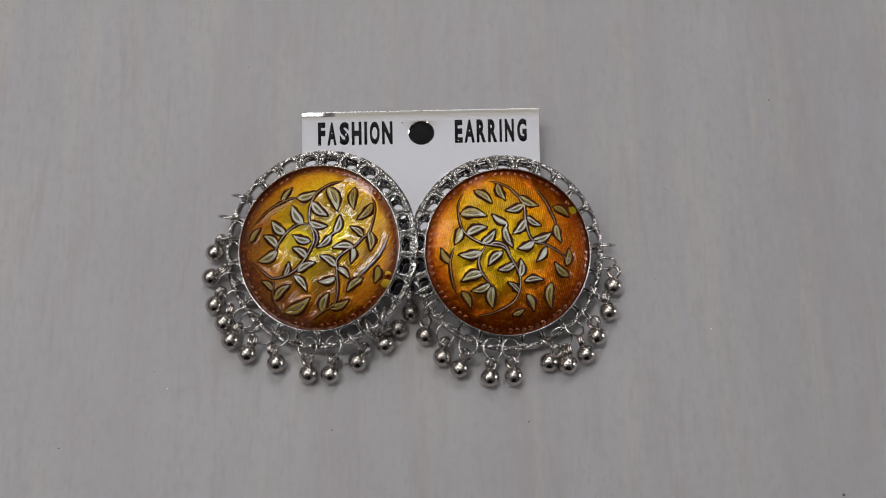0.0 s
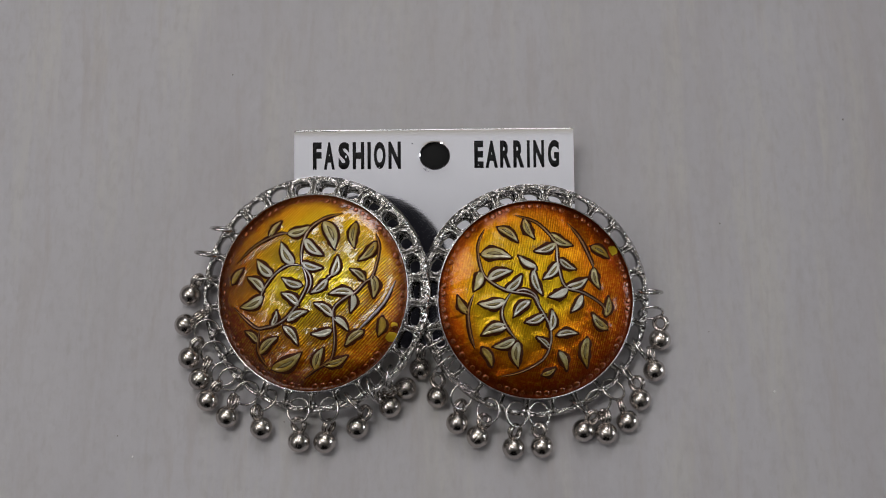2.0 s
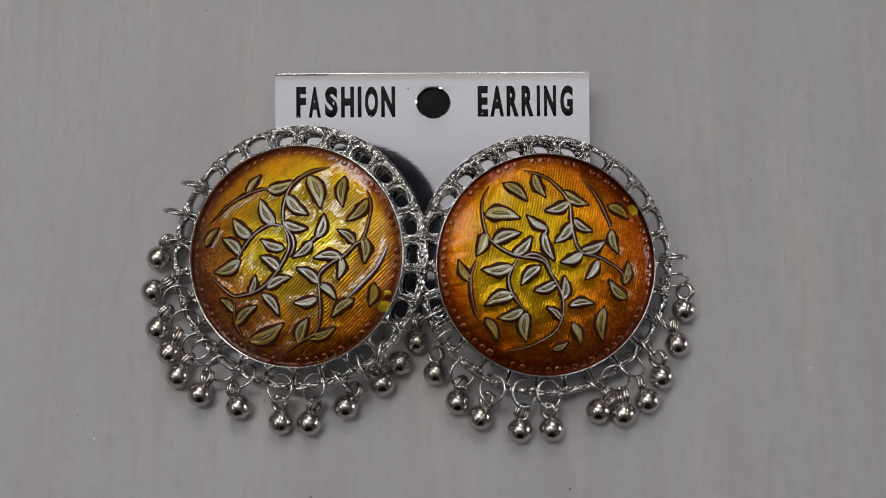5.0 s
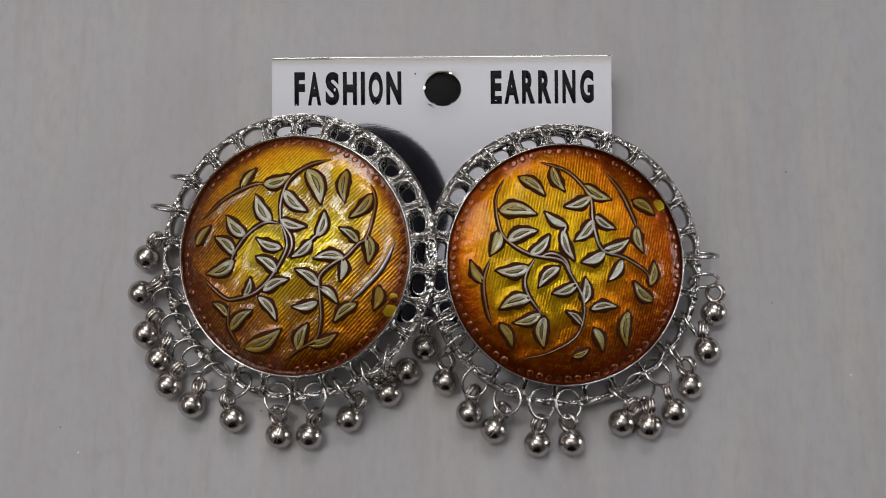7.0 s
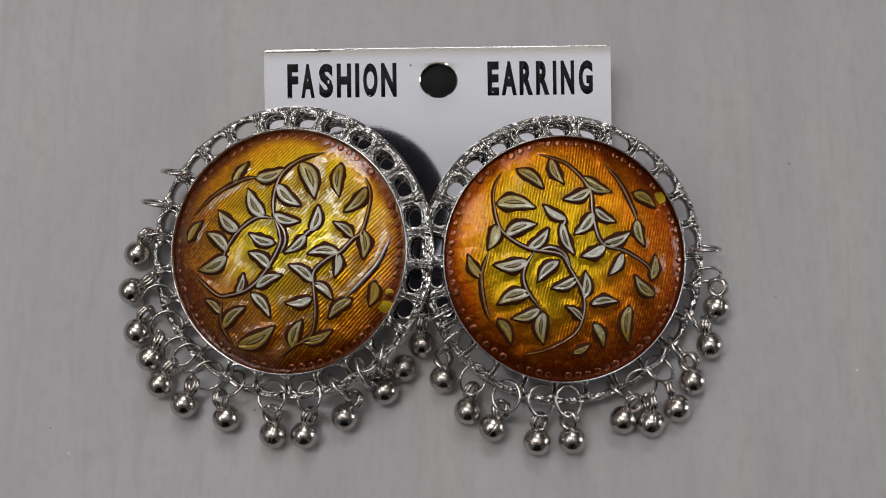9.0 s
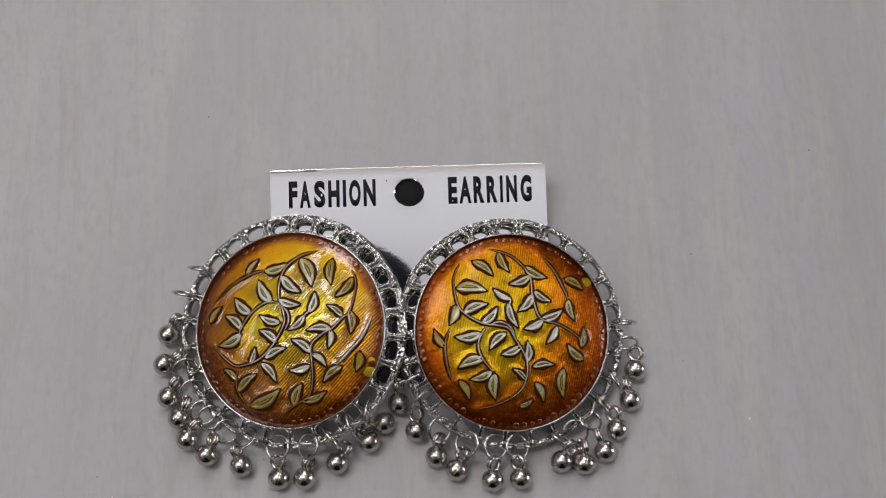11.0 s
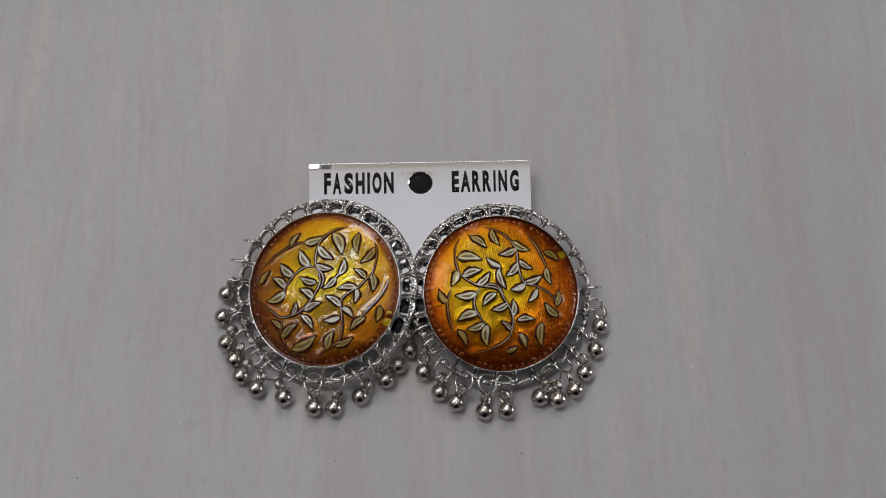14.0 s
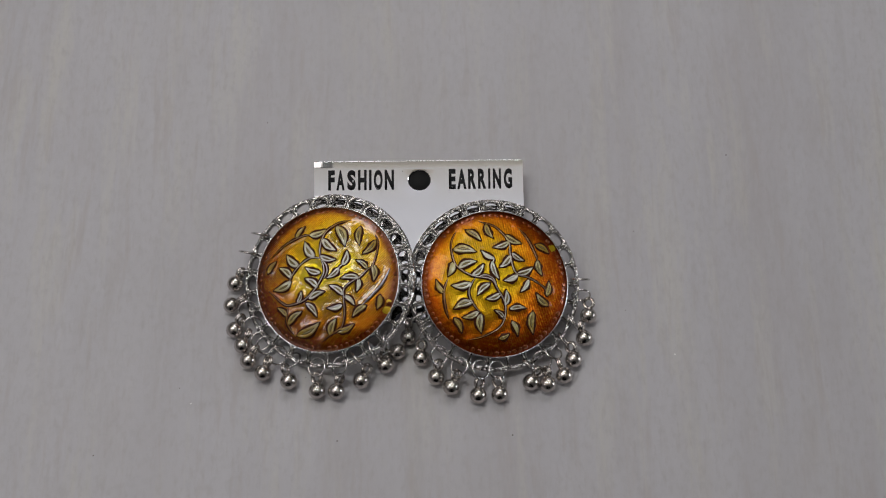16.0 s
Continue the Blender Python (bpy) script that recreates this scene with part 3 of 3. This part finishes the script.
def gallery(phase, seed, rc, r1):
    """The cast openwork collar: a ring of plate with one oval opening a bay, twin ribs between them and a roped edge."""
    r0, w = R_RIM + 0.05, 22.0 * math.pi / BAYS
    corners = [math.atan2(y - rc, x) for x in (-w, w) for y in (r0, r1)]
    steps = sorted([2 * math.pi * (i + 0.5) / 56 - math.pi for i in range(56)] + corners)
    levels = (0.0, 0.07, 0.14, 0.22, 0.31, 0.4, 0.5, 0.6, 0.7, 0.8, 0.9, 1.0)
    m, s = len(levels) + 2, Shape()

    def relief(t, r, d, x, y):
        side = w - abs(t)
        z = -0.25 - 0.28 * (r - r0) + 0.42 * math.exp(-((d - 0.32) / 0.28) ** 2) - 0.22 * math.exp(-(d / 0.14) ** 2)
        z += 0.42 * math.exp(-((side - 0.34) / 0.19) ** 2) - 0.25 * math.exp(-(side / 0.15) ** 2)
        turn = math.atan2(y, x)
        rope = 0.16 * math.sin(31 * turn + seed)
        z += 0.4 * math.exp(-((r - r1 + 1.15 - rope) / 0.2) ** 2) + 0.4 * math.exp(-((r - r1 + 0.52 - rope) / 0.2) ** 2)
        z += 0.5 * math.exp(-(side / 0.6) ** 2 - ((r - r1 + 1.0) / 0.5) ** 2) - 7.0 * max(0.0, r - r1 + 0.28) ** 2
        fold = 1 - abs(noise.noise((x * 1.3, y * 1.3, seed)))
        return z + 0.34 * fold ** 3 + 0.22 * noise.noise((x * 2.6, y * 2.6, seed + 5)) + 0.09 * noise.noise((x * 5.5, y * 5.5, seed + 9)) - 0.2

    for k in range(BAYS):
        mid = radians(phase + 360 * k / BAYS)
        low = max(0.0, -math.sin(mid))
        wide, tall = 1.78 + 0.35 * min(1, low * 1.5) + 0.12 * noise.noise((k * 1.7, seed, 2)), 1.22 + 0.12 * min(1, low * 1.5) + 0.1 * noise.noise((k * 2.3, seed, 6))
        verts = []
        for a in steps:
            c, u = math.cos(a), math.sin(a)
            edge = (abs(c / wide) ** 2.4 + abs(u / tall) ** 2.4) ** (-1 / 2.4)
            reach = min(w / max(abs(c), 1e-9), ((r1 - rc) / u) if u > 1e-9 else ((r0 - rc) / min(u, -1e-9)))
            edge = min(edge, reach - 0.12)
            for f in levels:
                q = edge + f * (reach - edge)
                t, r = q * c, rc + q * u
                g = mid - t / 22.0
                x, y = r * math.cos(g), r * math.sin(g)
                verts.append((x, y, relief(t, r, q - edge, x, y)))
            for q, z in ((edge + 0.03, -1.3), (edge + 0.2, -2.1)):
                g = mid - q * c / 22.0
                verts.append(((rc + q * u) * math.cos(g), (rc + q * u) * math.sin(g), z - 0.28 * (q * u)))
        n, order = len(steps), (m - 1, m - 2) + tuple(range(m - 2))
        s.add(verts, [(i * m + order[b], ((i + 1) % n) * m + order[b], ((i + 1) % n) * m + order[b + 1], i * m + order[b + 1]) for i in range(n) for b in range(m - 1)])
    return s


def frame_to(axis, toward):
    """A turn whose z is axis and whose x points toward."""
    z = Vector(axis).normalized()
    x = Vector(toward)
    x = (x - z * x.dot(z)).normalized()
    return Matrix((x, z.cross(x), z)).transposed().to_4x4()


def earring(centre, tilt, label, ground, vines, sprigs, bells, bare, worn, start, collar, bold):
    base = tagged(new("earring"), label, "earring", "pair of earrings")
    stand = Matrix.Translation([c * MM for c in centre]) @ pose(0, 0, 0, 0, tilt[1], 0) @ pose(0, 0, 0, tilt[0], 0, 0)
    base.matrix_world = stand
    inv = stand.inverted()
    dome = part("enamel_dome", enamel_surface(vines, sprigs).mesh("enamel_dome", ground), base, "amber enamel dome with leaf relief")
    part("rim", Shape().lathe([(R_RIM - 0.18, -0.1), (R_RIM - 0.14, 0.36), (R_RIM, 0.46), (R_RIM + 0.14, 0.36), (R_RIM + 0.2, -1.4), (R_RIM - 0.2, -1.5)], 96).mesh("rim", CAST), base, "thin silver rim")
    part("back_plate", Shape().lathe([(0.001, -1.3), (R_RIM, -1.3), (R_RIM, -1.0), (0.001, -1.0)], 64).mesh("back_plate", CAST), base)
    part("post", Shape().lathe([(0.001, -1.2), (0.45, -1.2), (0.45, -4.2), (0.001, -4.4)], 12).mesh("post", WIRE), base)
    part("gallery", gallery(start, centre[0], *collar).mesh("gallery", CAST), base, "cast silver openwork collar")
    beads, r = 73, R_RIM - 1.15
    for k in range(beads):
        a = 2 * math.pi * k / beads
        part("bead", BEADS[k * 3 % 5], dome, m=pose(r * math.cos(a) * MM, r * math.sin(a) * MM, (dome_z(r, 0) - 0.2 - 0.06 * (k * 7 % 4)) * MM, 0, 27, math.degrees(a)))
    for k, pts in enumerate(vines):
        stem_parts(dome, pts, *((0.3, PALE) if k == bold else (0.17, STEM)))
    for k, sprig in enumerate(sprigs):
        for i, (x, y, length, heading, width) in enumerate(sprig):
            leaf_parts(dome, x, y, length, heading, width, (-1) ** i * 0.5)
    for x, y, size in worn:
        outline = [(x + size * (1 + 0.35 * noise.noise((k * 0.9, x, y))) * math.cos(k * math.pi / 8), y + 0.8 * size * (1 + 0.35 * noise.noise((k * 0.7, y, x))) * math.sin(k * math.pi / 8)) for k in range(16)]
        patch = Shape().add([(x, y, dome_z(x, y) + 0.16)] + [(a, b, dome_z(a, b) + 0.05) for a, b in outline], [(0, k + 1, (k + 1) % 16 + 1) for k in range(16)])
        part("worn_patch", patch.mesh("worn_patch", PATCH), dome, "bare yellow patch in the enamel")
    # hanging bells, each on a loop and a jump ring
    for i, (bx, by, lean, face, rx, ry, open_up, along) in enumerate(bells):
        ball = Vector((bx, by, BELL))
        pull = Vector((math.cos(radians(lean)), math.sin(radians(lean)), 0.3)).normalized()
        side = pull.cross(Vector((0, 0, 1))).normalized()
        up = side.cross(pull)
        flip = -1 if i % 2 else 1
        placed = Matrix.Translation(ball * MM) @ frame_to((side + pull * 0.3 * flip if i % 4 == 3 else Vector((0.2 * flip, 0.1, 1))).normalized(), pull)
        bell = part("bell", BELL_MESH, base, "polished grey metal bell", inv @ placed)
        lp = ball + pull * (BELL + 1.15)
        part("loop", LOOP_MESH, bell, "", placed.inverted() @ Matrix.Translation(lp * MM) @ frame_to(up * face + side * flip * math.sqrt(1 - face * face), pull))
        flat = inv @ (Vector((rx, ry, 4.0)) * MM)
        turn = math.atan2(flat.y, flat.x)
        band = (stand @ (Vector(((R_OUT - 0.3) * math.cos(turn), (R_OUT - 0.3) * math.sin(turn), -1.2)) * MM)).z / MM
        mid = Vector((rx, ry, max(2.6, band - 0.2)))
        major = Vector((math.cos(radians(along)), math.sin(radians(along)), 0))
        tip = [Vector((-major.y * k, major.x * k, 0)) * math.sqrt(1 - open_up ** 2) + Vector((0, 0, open_up)) for k in (1, -1)]
        axis = min(tip, key=lambda v: abs(v.dot((mid - lp).normalized())))
        part("jump_ring", JUMP_MESH, base, "round silver wire ring", inv @ Matrix.Translation(mid * MM) @ frame_to(axis, major))
    for x, y, z, ax, ay in bare:
        part("jump_ring", JUMP_MESH, base, "empty silver wire ring", inv @ Matrix.Translation(Vector((x, y, z)) * MM) @ frame_to((ax, ay, 0.35), (1, 0, 0)))
    return base


# ---- crumbs on the table ----
def crumb(x, y, size, material, label, seed):
    bm = bmesh.new()
    bmesh.ops.create_icosphere(bm, subdivisions=2, radius=size * MM)
    for v in bm.verts:
        v.co *= 1 + 0.5 * noise.noise(v.co * 900 / size + Vector((seed, 0, 0)))
        v.co.z = v.co.z * 0.5
    low = min(v.co.z for v in bm.verts)
    bmesh.ops.translate(bm, vec=(0, 0, -low), verts=bm.verts)
    me = bpy.data.meshes.new("crumb")
    bm.to_mesh(me)
    bm.free()
    me.materials.append(material)
    ob = tagged(new("crumb", me), label, "crumb", "specks on the table")
    ob.location = (x * MM, y * MM, 0)


# ---- build ----
room()
ceiling_light("ceiling_spotlight", "small square ceiling spotlight with bright diffuser", 0.14, 0.31, 0.045, 0.045, SPOT)
ceiling_light("ceiling_panel_light", "wide flat ceiling panel light with bright diffuser", -0.60, 0.34, 0.41, 0.21, SPOT)
ceiling_light("ceiling_panel_light", "long ceiling panel light with bright diffuser near the window", 0.1, 1.32, 0.46, 0.23, SPOT)
# housing of the added west fill
ceiling_light("west_fill_light", "long narrow fill light added near the side wall", -1.62, -0.25, 0.46, 0.09, SPOT, 90)
ceiling_light("ceiling_batten", "long flat ceiling batten light with soft glow", 0.15, -0.10, 0.75, 0.33, DIFFUSER)
camera_reflection_dark()
table()
CARD = (-29.65, 29.55, -47.0, -0.95, 0.1, -6.47, 3.09, 0.5)
WORD_A = tuple((-25.6 + (a - 607) * 0.0488, -25.6 + (b - 607) * 0.0488) for a, b in ((607, 640), (655, 697), (718, 762), (780, 825), (842, 856), (872, 918), (935, 984)))
WORD_B = tuple((8.6 + (a - 258) * 0.0487, 8.6 + (b - 258) * 0.0487) for a, b in ((258, 293), (307, 355), (370, 412), (428, 470), (485, 497), (515, 557), (578, 622)))
LETTER_Y = (-9.15, -3.32)
CHIPS = ((-18.7, -6.45, 0.16, 0.32), (-25.4, -9.0, 0.12, 0.06), (-11.7, -8.85, 0.14, 0.07), (9.35, -8.55, 0.15, 0.07), (8.2, -6.4, 0.07, 0.2))
DOT = (-4.64 * MM, -3.77 * MM, 0)
display_card()
VINES_A = [
    [(-15.7, 6.6), (-11.2, 10.0), (-6.6, 11.9), (-4.0, 12.2)],
    [(-0.8, 5.1), (-0.9, 8.5), (0.3, 12.3), (3.4, 14.7), (7.4, 15.7)],
    [(-0.8, 5.1), (0.1, 3.0), (0.1, 0.6), (-2.4, -3.4), (-5.4, -6.0), (-8.9, -7.0), (-11.7, -6.7), (-16.4, -2.4)],
    [(-0.8, 5.1), (-3.7, 5.4), (-7.0, 3.4), (-9.4, 0.4), (-9.8, -1.0)],
    [(14.1, 11.1), (14.9, 7.9), (13.6, 2.5), (12.1, 1.2), (10.1, -0.8), (8.1, -1.8), (5.8, -3.7), (5.5, -6.1), (5.5, -10.4), (4.6, -13.7), (3.1, -14.9), (0.8, -16.0), (-1.5, -17.6)],
    [(18.0, 1.4), (15.9, -2.7), (13.5, -5.4), (10.2, -8.5)],
    [(-10.5, -7.5), (-11.1, -11.5), (-9.4, -15.0)],
    [(-0.5, 4.9), (0.9, 3.0), (1.1, 1.1), (0.2, -0.7)],
    [(4.0, 1.6), (4.9, 2.5), (5.9, 3.2)],
]
LEAVES_A = [
    [
        (-8.1, 11.5, 3.9, 57, 0.35),
        (-4.0, 12.0, 4.8, 13, 0.50),
        (3.6, 14.1, 6.3, -66, 0.50),
        (10.1, 13.5, 5.1, -94, 0.40),
        (14.3, 9.3, 4.9, -131, 0.40),
        (-0.3, 10.6, 5.2, -45, 0.45),
        (-2.6, 5.5, 5.4, 123, 0.50),
    ],
    [
        (-7.2, 3.4, 4.9, 137, 0.50),
        (-9.2, 0.4, 4.7, 138, 0.45),
        (-16.6, 2.5, 3.8, 51, 0.45),
        (-0.8, 5.7, 4.4, -19, 0.42),
        (-0.8, 1.0, 4.5, 159, 0.42),
        (5.5, 2.7, 4.1, 72, 0.50),
        (4.5, 2.0, 4.2, -141, 0.42),
        (12.1, 1.5, 3.7, 138, 0.38),
        (13.6, 2.5, 4.4, -87, 0.45),
    ],
    [
        (-9.4, -0.8, 5.5, -159, 0.50),
        (-1.6, -2.9, 4.3, 141, 0.45),
        (-4.1, -5.9, 4.6, 23, 0.42),
        (-7.6, -6.7, 3.1, 65, 0.42),
        (-5.0, -7.0, 4.6, -52, 0.38),
        (-11.1, -9.8, 3.4, 137, 0.42),
        (-10.8, -12.2, 5.2, 38, 0.40),
        (-8.3, -15.4, 7.2, 22, 0.42),
    ],
    [
        (1.0, -15.9, 4.6, 66, 0.50),
        (3.0, -15.1, 5.0, 17, 0.36),
        (5.0, -8.2, 4.1, -170, 0.42),
        (5.4, -5.4, 4.5, 141, 0.42),
        (5.7, -5.7, 3.7, -43, 0.40),
        (9.7, -0.9, 4.7, 178, 0.40),
        (9.7, -1.2, 3.5, -98, 0.42),
        (11.3, -8.6, 4.5, -145, 0.40),
        (15.2, -6.0, 3.7, -103, 0.50),
    ],
]
VINES_B = [
    [(-10.9, 14.0), (-12.3, 10.5), (-11.7, 5.7), (-10.1, 3.4), (-6.5, 1.4), (-1.8, 0.6), (-0.1, -1.8), (2.1, -5.8), (2.2, -9.5), (0.7, -12.5), (-3.6, -14.9), (-7.6, -15.8)],
    [(-5.8, 1.2), (-7.6, -2.2), (-7.1, -5.2), (-4.6, -8.5)],
    [(-4.7, 17.0), (-0.3, 15.5), (2.8, 12.4), (3.6, 10.7), (3.8, 6.9), (5.2, 2.5), (9.1, 1.2), (13.2, -1.2), (14.0, -3.3)],
    [(6.1, 15.7), (8.8, 12.3), (10.8, 8.1), (11.4, 6.4)],
    [(-13.2, 0.8), (-14.3, -2.9), (-13.8, -7.3), (-12.8, -10.3)],
    [(-5.6, 0.9), (-3.4, 1.7), (-1.2, 0.8), (-0.1, -1.3)],
    [(-1.0, 6.8), (-0.9, 6.0), (-1.3, 5.0)],
]
LEAVES_B = [
    [
        (-8.2, 14.4, 4.8, -35, 0.40),
        (-2.8, 16.2, 4.3, -67, 0.42),
        (-11.7, 8.8, 5.9, -4, 0.50),
        (2.5, 13.1, 4.9, -28, 0.45),
        (3.5, 11.2, 4.6, -157, 0.40),
        (4.2, 8.0, 3.8, -33, 0.42),
        (3.9, 7.3, 4.6, -131, 0.45),
    ],
    [
        (-0.9, 6.3, 3.9, 149, 0.40),
        (-1.4, 5.5, 5.1, -71, 0.35),
        (-10.4, 3.7, 5.0, 22, 0.45),
        (-6.8, 1.4, 4.4, 44, 0.45),
        (-11.9, 5.2, 4.0, -107, 0.55),
        (5.5, 2.2, 4.9, 22, 0.40),
        (5.7, 1.9, 4.1, -155, 0.48),
        (11.4, 6.3, 4.2, -76, 0.45),
        (11.1, 10.8, 4.2, -28, 0.50),
    ],
    [
        (-7.1, -0.7, 5.1, -172, 0.48),
        (-6.7, -5.7, 5.1, -162, 0.50),
        (-5.0, -8.4, 4.4, -159, 0.45),
        (-4.4, -8.9, 4.9, -89, 0.50),
        (-14.3, -3.2, 4.0, 123, 0.42),
        (-2.1, -0.6, 4.5, -137, 0.42),
        (1.0, -3.3, 4.2, -156, 0.45),
        (2.3, -6.4, 4.0, 86, 0.48),
    ],
    [
        (3.6, -7.4, 4.3, 7, 0.36),
        (2.1, -10.0, 3.3, 139, 0.36),
        (8.8, 0.7, 4.0, -122, 0.40),
        (14.0, -3.3, 3.8, 79, 0.48),
        (14.3, -6.0, 4.4, 139, 0.48),
        (10.0, -7.9, 5.8, -90, 0.40),
        (4.2, -10.7, 4.0, -63, 0.40),
        (0.9, -15.4, 2.8, 25, 0.42),
        (-11.4, -10.1, 4.1, -59, 0.40),
    ],
]
# bell in x and y, which way its loop points, how open the loop lies; ring in x and y, how open it lies, its long axis
BELLS_A = [
    (-51.6, -27.9, 62, 0.35, -48.7, -24.4, 0.3, 5),
    (-52.4, -34.2, 30, 0.4, -47.8, -35.7, 0.85, 30),
    (-51.3, -41.2, 60, 0.5, -46.2, -40.2, 0.85, 30),
    (-49.0, -45.6, 63, 0.35, -44.0, -44.6, 0.85, 30),
    (-47.2, -50.0, 56, 0.3, -42.4, -45.7, 0.8, 30),
    (-43.1, -53.4, 65, 0.6, -39.1, -48.7, 0.8, 40),
    (-36.0, -55.8, 105, 0.55, -35.1, -50.2, 0.75, 40),
    (-28.2, -58.6, 90, 0.85, -28.2, -52.5, 0.9, 90),
    (-23.0, -58.8, 73, 0.55, -21.9, -52.6, 0.8, 90),
    (-16.3, -55.9, 60, 0.75, -16.9, -51.3, 0.15, -51),
    (-9.6, -51.7, 142, 0.5, -12.9, -48.9, 0.2, -70),
    (-6.4, -47.9, -166, 0.4, -9.4, -46.7, 0.15, 82),
]
BELLS_B = [
    (-3.3, -43.9, 88, 0.4, -0.5, -39.8, 0.2, 28),
    (0.2, -49.8, 89, 0.85, 1.7, -44.1, 0.2, 41),
    (4.2, -55.2, 78, 0.75, 5.1, -50.3, 0.8, 60),
    (8.3, -58.0, 65, 0.7, 10.5, -53.1, 0.85, 90),
    (15.6, -60.4, 84, 0.8, 16.3, -53.8, 0.85, 80),
    (21.4, -60.2, 98, 0.8, 20.8, -53.9, 0.85, 90),
    (30.0, -57.0, 55, 0.8, 29.4, -52.6, 0.15, -40),
    (34.6, -57.6, 93, 0.25, 33.1, -51.2, 0.9, 0),
    (39.1, -55.2, 112, 0.3, 36.3, -48.7, 0.8, -40),
    (41.9, -50.8, 102, 0.75, 39.4, -45.5, 0.35, -60),
    (45.1, -44.8, 102, 0.5, 42.1, -40.5, 0.3, -60),
    (46.6, -38.4, 87, 0.85, 44.6, -33.1, 0.3, 0),
]
earring((-25.3, -28.9, 9.0), (6, -12), "round amber enamel earring with silver leaves, tilted on the card", ENAMEL_A, VINES_A, LEAVES_A, BELLS_A,
        [(-44.4, -14.6, 6.2, 0.15, 1.0), (-47.8, -19.7, 5.2, 0.2, 1.0)], [(16.6, -9.9, 1.25), (17.3, -7.6, 0.7)], 12.1, (21.9, 24.5), 5)
earring((20.6, -30.85, 9.0), (8, 7), "round amber enamel earring with silver leaves beside its pair", ENAMEL_B, VINES_B, LEAVES_B, BELLS_B,
        [(44.4, -28.9, 6.0, 0.05, 1.0)], [(15.9, 10.2, 1.2)], 8.8, (21.6, 24.1), None)
crumb(-44.6, 22.4, 0.17, CRUMB_DARK, "tiny brown crumb on the table", 1)
crumb(89.7, 10.4, 0.2, CRUMB_DARK, "tiny dark brown crumb on the table", 2)
crumb(61.2, -12.9, 0.2, CRUMB_GREY, "small grey crumb on the table", 3)
crumb(57.4, -36.4, 0.16, CRUMB_GREY, "tiny grey crumb on the table", 4)
crumb(70.2, -49.2, 0.26, CRUMB_PALE, "tiny white crumb on the table", 5)
crumb(-22.7, -72.0, 0.19, CRUMB_DARK, "tiny dark crumb on the table", 6)
crumb(24.7, -71.0, 0.22, CRUMB_DARK, "tiny dark crumb on the table", 7)
crumb(-88.2, -75.0, 0.2, CRUMB_DARK, "tiny dark crumb on the table", 8)
crumb(98.6, -89.7, 0.35, CRUMB_DARK, "dark crumb near the table edge", 9)
crumb(-62.7, -61.2, 0.2, CRUMB_PALE, "tiny white fleck on the table", 10)
crumb(-66.0, -56.9, 0.14, CRUMB_DARK, "tiny brown speck on the table", 11)
crumb(-31.6, -54.4, 0.14, CRUMB_DARK, "tiny dark speck beside the bells", 12)
